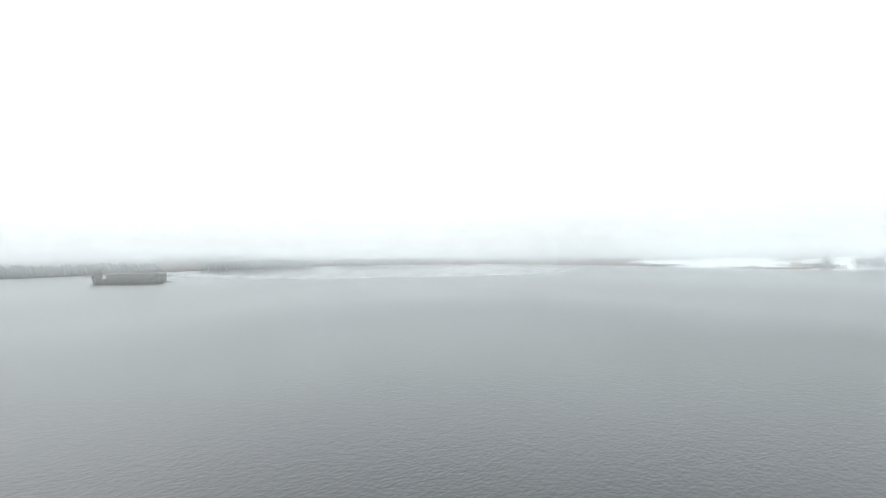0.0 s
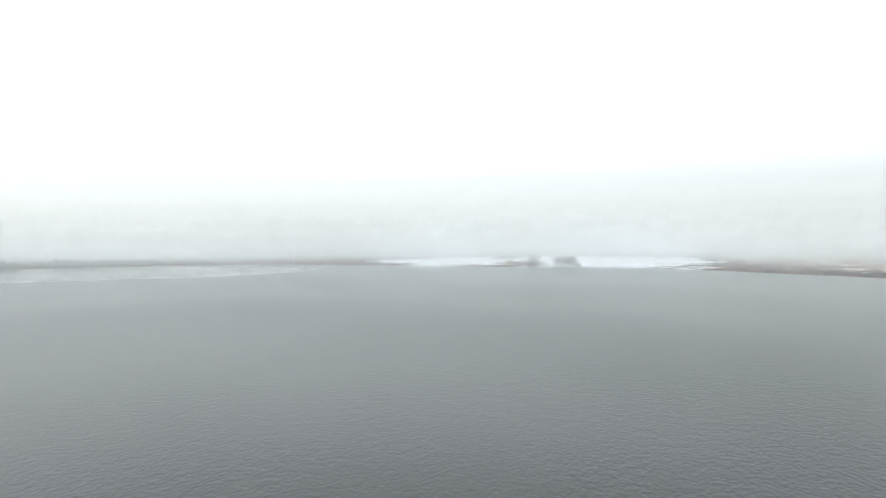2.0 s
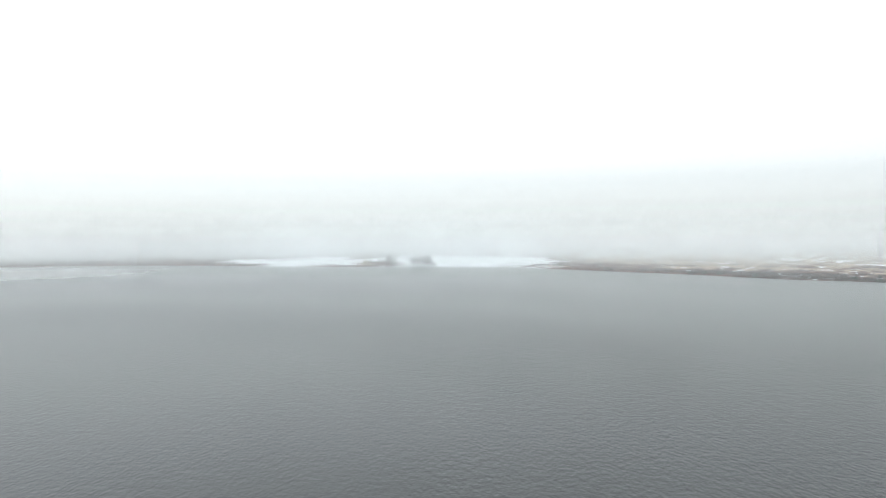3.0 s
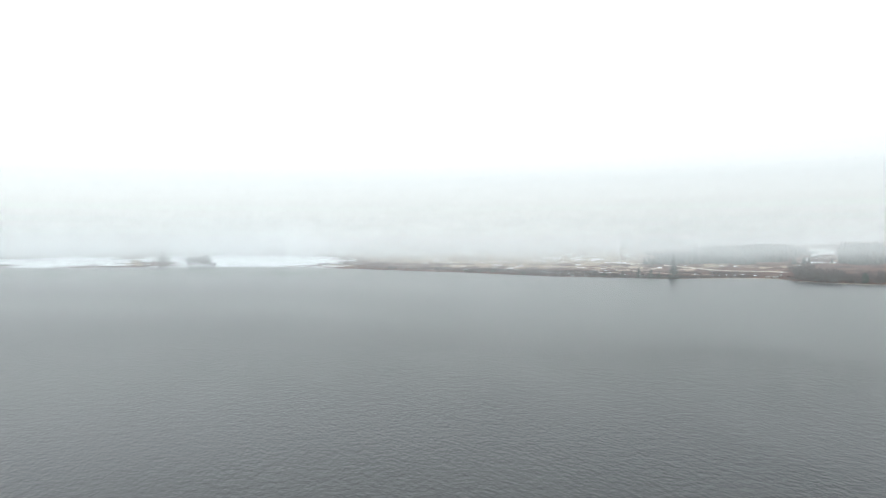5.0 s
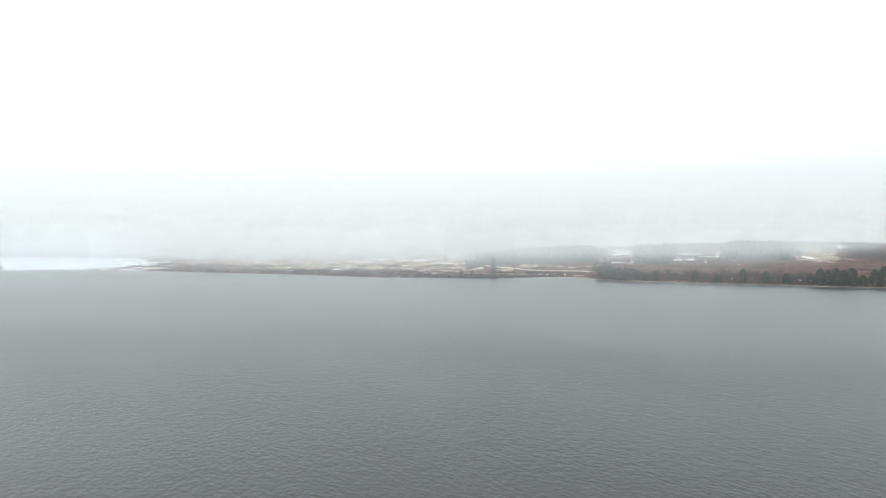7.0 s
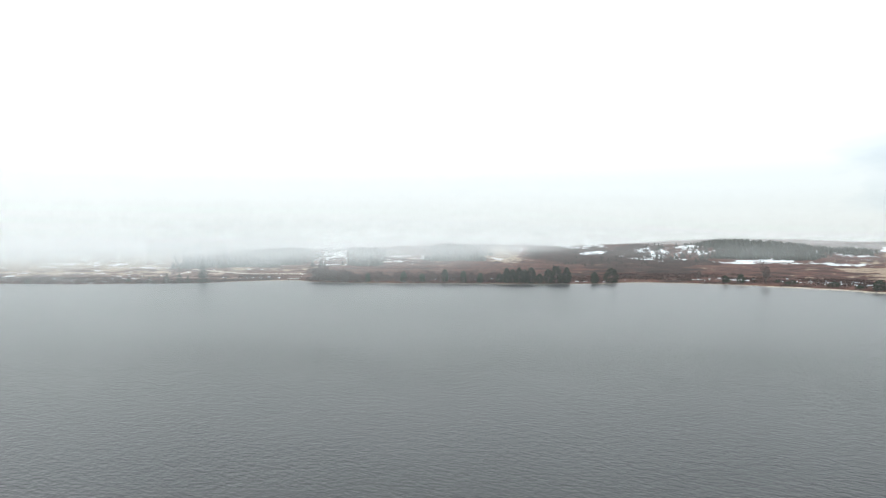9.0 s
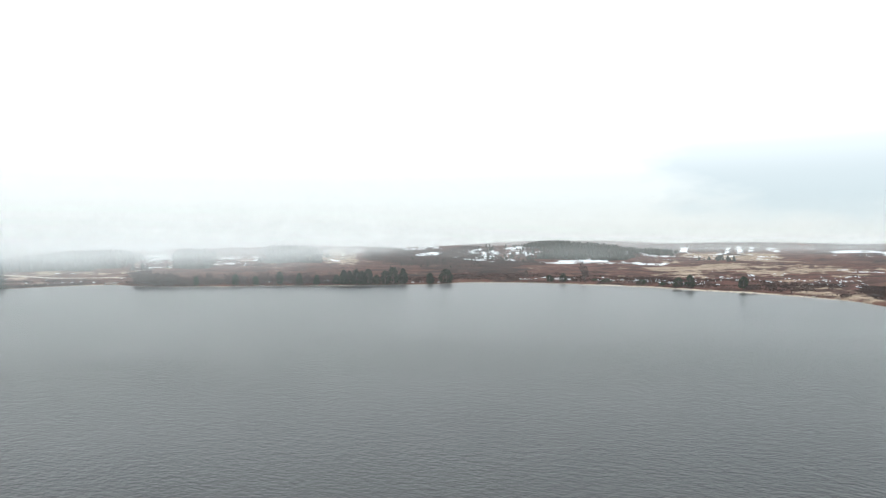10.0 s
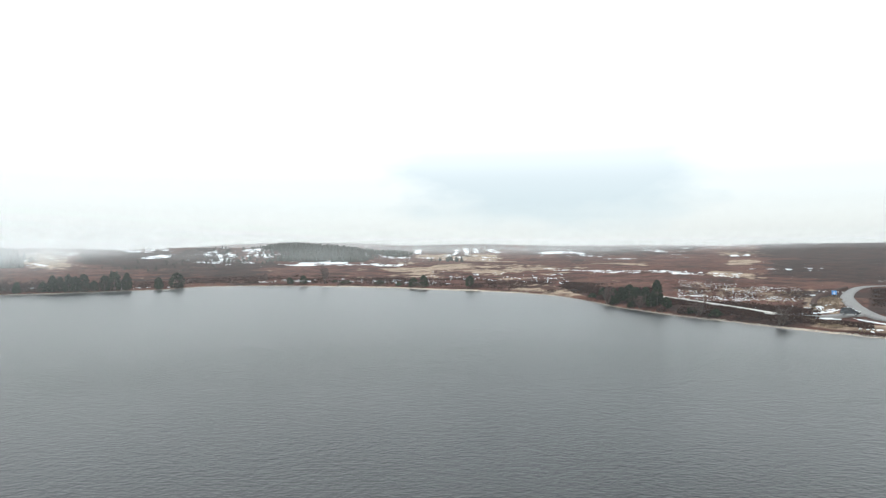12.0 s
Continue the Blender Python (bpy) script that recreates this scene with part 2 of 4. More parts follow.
CAR_PAINT = grained("dark_car_paint", (0.010, 0.013, 0.018), (0.016, 0.02, 0.027), 4.0, 0.22, 0.02, 0.001, spec=0.6)
GLASS = grained("tinted_car_glass", (0.02, 0.025, 0.03), (0.03, 0.035, 0.04), 3.0, 0.05, 0.0, 0.001, spec=0.8)
RUBBER = grained("tyre_rubber", (0.012, 0.012, 0.012), (0.025, 0.025, 0.025), 20.0, 0.85, 0.2, 0.002)
ALLOY = grained("alloy_rim", (0.35, 0.35, 0.36), (0.5, 0.5, 0.51), 20.0, 0.35, 0.05, 0.001, metal=0.9)
LAMP = grained("lamp_glass", (0.6, 0.6, 0.58), (0.75, 0.75, 0.73), 10.0, 0.15, 0.0, 0.001)
RED_LAMP = grained("tail_lamp_glass", (0.25, 0.01, 0.01), (0.35, 0.02, 0.015), 10.0, 0.2, 0.0, 0.001)


# ---- small builders ----
def link_mesh(name, bm, material, parent=None, label=""):
    me = bpy.data.meshes.new(name)
    bm.to_mesh(me)
    bm.free()
    me.materials.append(material)
    ob = new(name, me)
    if parent is not None:
        ob.parent = parent
    return tagged(ob, label)


def part(name, bm, material, parent, label=""):
    """One mesh object under a thing or under one of its parts."""
    return link_mesh(name, bm, material, parent, label)


def raw(name, verts, faces, material, parent=None, label=""):
    me = bpy.data.meshes.new(name)
    me.from_pydata([tuple(v) for v in verts], [], [tuple(f) for f in faces])
    me.materials.append(material)
    ob = new(name, me)
    if parent is not None:
        ob.parent = parent
    return tagged(ob, label)


def thing(name, label, category, group="", kind=""):
    return tagged(new(name), label, category, group, kind)


def box(bm, size, at=(0, 0, 0), turn=0.0, bevel=0.0):
    """A box with its base at that place, bevelled if asked for."""
    made = bmesh.ops.create_cube(bm, size=1.0)["verts"]
    m = Matrix.Translation((at[0], at[1], at[2] + size[2] / 2)) @ Matrix.Rotation(turn, 4, "Z") @ Matrix.Diagonal((*size, 1))
    bmesh.ops.transform(bm, matrix=m, verts=made)
    if bevel:
        edges = list({e for v in made for e in v.link_edges})
        bmesh.ops.bevel(bm, geom=edges, offset=bevel, segments=2, affect="EDGES")


def tube(bm, a, b, r0, r1, sides=6):
    """A tapered round bar from a to b."""
    a, b = Vector(a), Vector(b)
    q = (b - a).to_track_quat("Z", "Y")
    rings = []
    for p, r in ((a, r0), (b, r1)):
        rings.append([bm.verts.new(p + q @ Vector((r * math.cos(2 * math.pi * k / sides), r * math.sin(2 * math.pi * k / sides), 0))) for k in range(sides)])
    for k in range(sides):
        bm.faces.new((rings[0][k], rings[0][(k + 1) % sides], rings[1][(k + 1) % sides], rings[1][k]))
    bm.faces.new(rings[1])
    bm.faces.new(rings[0][::-1])


# ---- the lie of the land, in plain arithmetic: bearings in degrees from +y, turning left positive ----
SHORE = [(-180, 150), (-170, 150), (-156, 155), (-152, 160), (-148.3, 167), (-144.5, 177), (-140.3, 190), (-136, 212), (-133.8, 233),
         (-131.5, 259), (-128, 279), (-124.5, 294), (-120, 309), (-117, 328), (-113, 344), (-109, 360), (-105, 369), (-101.6, 371),
         (-100, 355), (-96, 352), (-92, 348), (-88, 357), (-83, 360), (-78, 372), (-75.6, 386), (-74.6, 411), (-70, 404), (-66.5, 391),
         (-62, 404), (-58, 413), (-54, 441), (-50, 480), (-46, 515), (-43, 549), (-40, 590), (-37, 640), (-34, 672), (-29, 682),
         (-25, 700), (-21, 725), (-17, 755), (-13, 815), (-8, 880), (-1, 922), (6, 892), (13, 843), (19, 750), (24, 672), (29, 615),
         (33, 572), (45, 520), (80, 420), (120, 260), (150, 170), (180, 150)]
SHORE_AZ, SHORE_R = np.array(SHORE, float).T


def lattice(ix, iy, seed):
    n = (ix * 374761393 + iy * 668265263 + seed * 974634777) & 0xFFFFFFFF
    n = ((n ^ (n >> 13)) * 1274126177) & 0xFFFFFFFF
    return ((n ^ (n >> 16)) & 0xFFFF) / 65535.0


def fbm(x, y, size, octaves=4, seed=0):
    """Value noise about 0, within about 1, whose largest lumps are size metres wide."""
    x, y = np.asarray(x, float) / size, np.asarray(y, float) / size
    total, gain = 0.0, 0.5
    for k in range(octaves):
        ix, iy = np.floor(x).astype(np.int64), np.floor(y).astype(np.int64)
        fx, fy = x - ix, y - iy
        fx, fy = fx * fx * (3 - 2 * fx), fy * fy * (3 - 2 * fy)
        a, b = lattice(ix, iy, seed + k), lattice(ix + 1, iy, seed + k)
        c, d = lattice(ix, iy + 1, seed + k), lattice(ix + 1, iy + 1, seed + k)
        total = total + gain * (2 * ((a * (1 - fx) + b * fx) * (1 - fy) + (c * (1 - fx) + d * fx) * fy) - 1)
        x, y, gain = x * 2.03 + 11.3, y * 2.03 + 5.7, gain * 0.5
    return total


def step(a, b, x):
    t = np.clip((np.asarray(x, float) - a) / (np.asarray(b, float) - a), 0, 1)
    return t * t * (3 - 2 * t)


def shore(az):
    """The distance of the waterline from the middle of the view."""
    smooth = sum(w * np.interp(az + o, SHORE_AZ, SHORE_R) for o, w in ((-0.7, 0.25), (0, 0.5), (0.7, 0.25)))
    return smooth + 1.6 * fbm(np.asarray(az, float) * 6, 0 * np.asarray(az, float), 5, 3, 7)


# hills: bearing, metres past the waterline, half-widths along and across in metres, height
HILLS = [(-103, 640, 160, 130, 13), (-110.8, 560, 85, 100, 11), (-84, 520, 240, 170, 14), (-92, 640, 200, 120, 8), (-123, 1150, 220, 260, 12),
         (-118, 800, 110, 120, 5), (-151, 1000, 260, 330, 10), (-162, 700, 200, 250, 9), (-136, 2100, 700, 500, 10), (-62, 480, 260, 160, 5),
         (-110, 2400, 900, 500, 34), (-28, 320, 300, 140, 5), (20, 320, 260, 140, 7)]


def land(az, d):
    """The height of dry land d metres past the waterline."""
    az, d = np.asarray(az, float), np.asarray(d, float)
    r = shore(az) + d
    x, y = -r * np.sin(np.radians(az)), r * np.cos(np.radians(az))
    z = 0.9 * step(0, 7, d) + 0.0108 * np.maximum(d, 0) * (1 - 0.5 * step(700, 3000, d))
    for ha, hd, wr, wt, h in HILLS:
        hr = float(shore(np.array(float(ha)))) + hd
        hx, hy = -hr * np.sin(np.radians(ha)), hr * np.cos(np.radians(ha))
        ux, uy = -np.sin(np.radians(ha)), np.cos(np.radians(ha))
        along, across = (x - hx) * ux + (y - hy) * uy, -(x - hx) * uy + (y - hy) * ux
        z = z + h * np.exp(-(along / wr) ** 2 - (across / wt) ** 2) * step(5, 160, d)
    rough = step(4, 200, d)
    z = z + fbm(x, y, 90, 3, 21) * (0.15 + 2.2 * rough) * step(2, 30, d) + fbm(x, y, 34, 2, 27) * 0.9 * step(25, 90, d) + fbm(x, y, 9, 3, 33) * 0.32 * step(1, 8, d)
    return np.where(d > 0, z, np.maximum(-3.5, 0.12 * d))


def spot(az, d):
    """The place on the ground at that bearing, d metres past the waterline."""
    r = float(shore(np.array(float(az)))) + d
    return -r * math.sin(radians(az)), r * math.cos(radians(az)), float(land(np.array([float(az)]), np.array([float(d)]))[0])


def spots(az, d):
    """The same for many places at once."""
    az, d = np.asarray(az, float), np.asarray(d, float)
    r = shore(az) + d
    return np.stack([-r * np.sin(np.radians(az)), r * np.cos(np.radians(az)), land(az, d)], -1)


# ---- land cover: channel, bearings, metres past the waterline, amount, and how the far edge leans (metres a degree) ----
COVER = [
    # the misty far end
    ("grass", -12, 60, 200, 900, 0.3, 0), ("dark", -12, 60, 0, 500, 0.7, 0),
    ("snow", -24.2, -12.9, 3, 265, 1.25, 0), ("snow", -41.2, -23.5, 3, 300, 1.3, 0), ("grass", -24.9, -23.4, 0, 120, 1.0, 0),
    ("snow", -17.6, -13.4, 60, 140, 0.2, 0), ("grass", -42, -35.5, 20, 60, 0.7, 0), ("dark", -42, -35.2, 22, 70, 0.5, -8),
    # the pale moor behind the spit
    ("grass", -75, -38, 60, 700, 0.85, 0), ("snow", -66, -40, 60, 600, 0.22, 0), ("snow", -58, -40, 300, 700, 0.45, 0),
    ("dark", -62, -43, 2, 60, 0.75, 0), ("dark", -75, -50, 2, 22, 0.7, 0), ("snow", -66, -60, 8, 22, 0.18, 0),
    ("snow", -69, -56, 130, 420, 0.42, 0),
    # plantations and the slopes between
    ("dark", -76.5, -66, 175, 420, 0.6, 0), ("snow", -79.4, -75.8, 120, 420, 0.42, 0), ("snow", -86.0, -81.0, 190, 420, 0.36, 0),
    ("grass", -86.0, -76.0, 170, 420, 0.35, 0), ("snow", -93.4, -90.0, 245, 520, 0.40, 0), ("grass", -93.4, -90.0, 230, 520, 0.9, 0),
    ("dark", -90, -75.6, 2, 14, 0.5, 0), ("dark", -107.5, -93.4, 115, 560, 1.1, 9), ("snow", -92.5, -84, 40, 62, 0.34, 0),
    ("snow", -101.5, -95.5, 505, 620, 0.6, 0), ("snow", -100.0, -97.2, 420, 480, 0.75, -25), ("snow", -108.0, -100.5, 330, 640, 0.38, 0),
    ("snow", -118.5, -108.0, 278, 325, 0.8, -2.5), ("snow", -114.5, -107.2, 268, 440, 0.42, 0), ("snow", -113.8, -109.0, 310, 420, 0.95, -14),
    ("snow", -120.0, -113.0, 430, 720, 0.36, 0), ("dark", -121, -113.0, 470, 900, 0.5, 0), ("grass", -119.5, -115.0, 300, 420, 0.6, 0),
    # the wide moor
    ("dark", -118, -100, 2, 70, 0.28, 0), ("snow", -112, -107.5, 22, 42, 0.36, 0), ("snow", -120, -114, 28, 50, 0.3, 0),
    ("grass", -134, -113, 70, 330, 0.42, 0), ("grass", -131.5, -123.8, 145, 235, 0.8, -12), ("grass", -124.0, -116.6, 168, 290, 0.95, -16),
    ("grass", -126.4, -119.8, 380, 690, 1.2, 0), ("snow", -126.4, -119.8, 400, 690, 0.24, 0), ("dark", -128, -118, 690, 1400, 0.7, 0),
    ("snow", -119.8, -119.2, 660, 950, 0.72, 60), ("snow", -122.8, -122.35, 690, 950, 0.72, -80), ("snow", -123.7, -123.2, 700, 1020, 0.72, 0),
    ("snow", -124.5, -124.0, 700, 960, 0.72, 60), ("snow", -126.2, -125.2, 740, 900, 0.6, 60), ("snow", -118.5, -116.5, 780, 960, 0.6, 0),
    ("dark", -133, -118, 2, 14, 0.45, 0), ("grass", -133.5, -126.5, 0, 60, 0.55, 0), ("snow", -128, -122, 110, 135, 0.3, 0),
    ("snow", -137, -132, 190, 225, 0.36, 0), ("snow", -143, -138, 190, 225, 0.33, 0), ("snow", -133.0, -129.5, 700, 820, 0.9, 0),
    ("snow", -137.2, -134.3, 470, 500, 0.75, 0), ("grass", -139, -133.5, 320, 390, 0.9, 0), ("snow", -141.8, -139.6, 480, 540, 0.6, 0),
    ("snow", -145.9, -144.3, 505, 570, 0.9, 0), ("grass", -152, -144, 520, 640, 0.9, 10), ("grass", -146.3, -143.8, 350, 450, 0.9, -20),
    ("snow", -148.6, -146.2, 288, 315, 0.55, 0), ("dark", -146, -128, 250, 500, 0.25, 0), ("dark", -143, -127, 620, 1300, 0.85, 0), ("snow", -142, -128, 560, 1000, 0.2, 0),
    # beyond the road
    ("grass", -149.6, -140.2, 46, 132, 0.36, 0), ("snow", -149.0, -140.0, 42, 130, 0.12, 0), ("dark", -151, -133, 3, 44, 1.2, 0), ("dark", -149.5, -140, 44, 130, 0.15, 0),
    ("dark", -150, -138, 132, 165, 0.4, 0), ("grass", -146.8, -142.6, 168, 262, 0.85, 0), ("dark", -160, -147.0, 168, 520, 1.3, 0), ("dark", -163, -146.0, 165, 1500, 1.2, 0),
    ("grass", -151.9, -149.2, 36, 130, 1.0, 0), ("snow", -151.5, -149.4, 40, 120, 0.18, 0), ("snow", -158, -153.2, 178, 230, 0.45, 0),
    ("dark", -160, -152.7, 40, 140, 1.2, 0), ("grass", -156, -149.5, 3, 14, 0.9, 0), ("dark", -153.0, -145, 10, 17, 0.8, 0),
    ("snow", -156, -149, 9, 30, 0.26, 0), ("snow", -160, -153.4, 14, 24, 0.7, 0), ("dark", -160, -150.2, 620, 1400, 0.8, 0),
]


def cover_at(az, d, x, y):
    """How much snow, bleached grass and dark heather lie at places of the land: full in the heart of a patch, ragged at its rim."""
    wob = [fbm(x, y, 55, 5, 51), fbm(x, y, 55, 5, 61)]
    tear = fbm(x, y, 26, 4, 77)
    out = {"snow": np.zeros_like(az), "grass": np.zeros_like(az), "dark": np.zeros_like(az)}
    for kind, a0, a1, d0, d1, amount, lean in COVER:
        near = (az > a0 - 3) & (az < a1 + 3)
        aa, dd = az[near], d[near]
        half_a, half_d = (a1 - a0) / 2, (d1 - d0) / 2
        u = (aa - (a0 + a1) / 2) / half_a + 0.45 * wob[0][near] * min(1.0, 3.0 / half_a + 0.2)
        v = (dd - (d0 + d1) / 2 - lean * (aa - (a0 + a1) / 2)) / half_d + 0.7 * wob[1][near]
        q = (np.abs(u) ** 3.5 + np.abs(v) ** 3.5) ** (1 / 3.5)
        m = step(1.3, 0.55, q + 0.35 * tear[near])
        out[kind][near] = np.maximum(out[kind][near], amount * m)
    # tufts, drifts and old burns, stretched by bearing and log distance to fit the camera's view
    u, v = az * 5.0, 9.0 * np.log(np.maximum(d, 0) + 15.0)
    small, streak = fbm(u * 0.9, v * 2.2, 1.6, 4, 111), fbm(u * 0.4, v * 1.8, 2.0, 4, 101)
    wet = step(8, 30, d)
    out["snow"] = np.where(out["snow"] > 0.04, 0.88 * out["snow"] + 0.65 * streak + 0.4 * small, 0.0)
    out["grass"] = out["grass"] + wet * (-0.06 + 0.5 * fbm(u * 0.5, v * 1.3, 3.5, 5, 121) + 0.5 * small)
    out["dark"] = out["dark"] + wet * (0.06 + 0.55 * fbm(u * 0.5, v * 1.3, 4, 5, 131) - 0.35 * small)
    far = step(500, 1100, d)
    out["dark"] = np.maximum(out["dark"], far * (0.35 + 0.5 * fbm(x, y, 160, 3, 71)))
    out["snow"] = np.maximum(out["snow"], far * (0.12 + 0.6 * fbm(x, y, 220, 3, 81)))
    return out


def make_ground():
    az = np.concatenate([np.arange(-180, -160, 1.0), np.arange(-160, 42, 0.1), np.arange(42, 180.01, 1.5)])
    d = np.concatenate([[-140, -60, -30, -18, -10, -6, -3, -1], np.arange(0, 12, 1.0), np.geomspace(12, 1400, 215), np.geomspace(1500, 3900, 14)])
    A, D = np.meshgrid(az, d, indexing="ij")
    R = shore(A) + D
    X, Y = -R * np.sin(np.radians(A)), R * np.cos(np.radians(A))
    Z = land(A, D)
    na, nd = A.shape
    verts = np.stack([X, Y, Z], -1).reshape(-1, 3)
    i = np.arange(na - 1)[:, None] * nd + np.arange(nd - 1)[None, :]
    quads = np.stack([i, i + 1, i + nd + 1, i + nd], -1).reshape(-1, 4)
    centre = len(verts)
    verts = np.vstack([verts, [[0, 0, -6]]])
    fan = np.stack([np.full(na - 1, centre), np.arange(na - 1) * nd, np.arange(1, na) * nd], -1)
    me = bpy.data.meshes.new("ground")
    me.vertices.add(len(verts))
    me.vertices.foreach_set("co", verts.astype(np.float32).ravel())
    loops = np.concatenate([quads.ravel(), fan.ravel()]).astype(np.int32)
    starts = np.concatenate([np.arange(len(quads)) * 4, len(quads) * 4 + np.arange(len(fan)) * 3]).astype(np.int32)
    me.loops.add(len(loops))
    me.loops.foreach_set("vertex_index", loops)
    me.polygons.add(len(starts))
    me.polygons.foreach_set("loop_start", starts)
    me.update(calc_edges=True)
    me.validate()
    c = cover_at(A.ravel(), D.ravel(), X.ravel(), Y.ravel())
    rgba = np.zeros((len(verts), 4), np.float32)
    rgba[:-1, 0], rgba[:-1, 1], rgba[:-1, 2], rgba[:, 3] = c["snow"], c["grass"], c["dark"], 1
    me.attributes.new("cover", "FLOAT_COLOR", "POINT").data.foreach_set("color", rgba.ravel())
    sand = np.zeros(len(verts), np.float32)
    wide = 1.0 + 1.8 * step(-134, -122, A) * step(-108, -114, A) + 2.0 * fbm(X, Y, 30, 3, 91)
    sand[:-1] = (step(-4, -1, D) * step(wide + 1.2, wide - 1.2, D) * step(-56, -72, A)).ravel()
    me.attributes.new("beach", "FLOAT", "POINT").data.foreach_set("value", sand)
    me.polygons.foreach_set("use_smooth", np.ones(len(me.polygons), bool))
    me.materials.append(GROUND)
    return tagged(new("ground", me), "brown heather moor with bleached grass and patchy snow", "moorland", kind="structure")


def make_water():
    az = np.arange(-180, 180, 1.0)
    rim = shore(az) + 6.0
    radii = np.linspace(0.02, 1.0, 30)
    verts = [(0, 0, 0)] + [(-f * r * math.sin(radians(a)), f * r * math.cos(radians(a)), 0) for f in radii for a, r in zip(az, rim)]
    n = len(az)
    faces = [(0, 1 + (k + 1) % n, 1 + k)[::-1] for k in range(n)]
    for j in range(len(radii) - 1):
        for k in range(n):
            p, q = 1 + j * n + k, 1 + j * n + (k + 1) % n
            faces.append((p, p + n, q + n, q))
    ob = raw("water", verts, faces, WATER)
    for p in ob.data.polygons:
        p.use_smooth = True
    return tagged(ob, "dark rippled loch water reflecting the white sky", "lake", kind="structure")


make_ground()
make_water()

# ---- mist: shells round the camera's place stand in for haze, thickest over the loch's far end; they fade by elevation in its view ----
# over the water at parts of the way to the shore, over the land at metres past it, and how deep a layer each veil stands for
VEILS = [(0.3, 0.0, 130), (0.55, 0.0, 120), (0.77, 0.0, 100), (0.94, 0.0, 60), (1.0, 28.0, 40), (1.0, 62.0, 50), (1.0, 115.0, 65), (1.0, 185.0, 80),
         (1.0, 275.0, 100), (1.0, 390.0, 130), (1.0, 550.0, 180), (1.0, 780.0, 260), (1.0, 1150.0, 420), (1.0, 1700.0, 600)]
HAZE_AZ = [-180, -140, -110, -100, -92, -85, -75, -67, -55, -40, -30, 0, 20, 45, 180]
HAZE = [0.0001, 0.00013, 0.00019, 0.00023, 0.00031, 0.00048, 0.0007, 0.0008, 0.0010, 0.0013, 0.0015, 0.0016, 0.0010, 0.0008, 0.0005]
BASE_AZ = [-180, -150, -130, -112, -103, -95, -85, -70, -50, 180]
BASE = [30, 32, 27, 29, 24, 11, 6, 5.5, 5, 4]


def make_mist(part_way, past, depth, k):
    az = np.arange(-180, 180.1, 1.0)
    share = np.concatenate([np.linspace(0, 1, 52), np.linspace(1.04, 2.0, 20)])
    A, S = np.meshgrid(az, share, indexing="ij")
    calm_shore = sum(shore(A + o) for o in np.linspace(-6, 6, 13)) / 13
    R = calm_shore * part_way if past == 0 else calm_shore + past * (1 + 0.25 * fbm(A * 3 + 500, 0 * A, 60, 2, 90 + k))
    foot = -np.degrees(np.arctan2(19.0, R * 0.95))
    E = np.where(S <= 1, foot + (2 - foot) * S, 2 + 7 * (S - 1))
    D = R - shore(A)
    low = np.where(D > 0, np.maximum(land(A, np.maximum(D, 0.1)), 0) - 0.5, -0.2)
    top = np.maximum(18 + R * np.tan(np.radians(E)), low)
    above = top - np.maximum(low, 0)
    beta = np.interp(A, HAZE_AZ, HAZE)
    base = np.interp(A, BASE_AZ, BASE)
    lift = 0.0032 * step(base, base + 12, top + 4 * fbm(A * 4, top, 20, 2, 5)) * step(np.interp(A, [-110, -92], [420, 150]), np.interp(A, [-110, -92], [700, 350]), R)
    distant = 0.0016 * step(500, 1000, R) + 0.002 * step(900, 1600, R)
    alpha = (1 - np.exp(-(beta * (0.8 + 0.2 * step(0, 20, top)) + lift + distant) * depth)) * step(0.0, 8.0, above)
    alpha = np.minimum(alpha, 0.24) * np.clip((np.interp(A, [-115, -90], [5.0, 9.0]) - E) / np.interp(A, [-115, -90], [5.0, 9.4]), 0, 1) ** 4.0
    X, Y = -R * np.sin(np.radians(A)), R * np.cos(np.radians(A))
    na, ne = A.shape
    verts = np.stack([X, Y, top], -1).reshape(-1, 3)
    i = np.arange(na - 1)[:, None] * ne + np.arange(ne - 1)[None, :]
    quads = np.stack([i, i + 1, i + ne + 1, i + ne], -1).reshape(-1, 4)
    area = (np.abs(top[:-1, 1:] - top[:-1, :-1]) + np.abs(top[1:, 1:] - top[1:, :-1])).ravel() > 1e-4
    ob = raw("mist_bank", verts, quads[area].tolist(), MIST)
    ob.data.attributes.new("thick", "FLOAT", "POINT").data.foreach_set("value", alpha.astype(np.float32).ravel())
    for p in ob.data.polygons:
        p.use_smooth = True
    return tagged(ob, "thin white mist lying over the water and moor", "mist", "mist over the loch", "stuff")


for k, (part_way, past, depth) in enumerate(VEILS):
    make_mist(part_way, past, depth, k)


# ---- trees and shrubs ----
def clump(bm, at, size, rnd, spikes=9, flat=0.7):
    """A ragged tuft of leaf blades round a point."""
    at = Vector(at)
    for _ in range(spikes):
        v = Vector((rnd.gauss(0, 1), rnd.gauss(0, 1), rnd.gauss(0, flat))).normalized()
        s = Vector((rnd.gauss(0, 1), rnd.gauss(0, 1), rnd.gauss(0, 1))).cross(v).normalized()
        tip, w = at + v * size * rnd.uniform(0.6, 1.15), size * rnd.uniform(0.22, 0.42)
        mid = at + v * size * 0.45
        q = [bm.verts.new(p) for p in (at - v * size * 0.12, mid + s * w, tip, mid - s * w)]
        bm.faces.new(q)


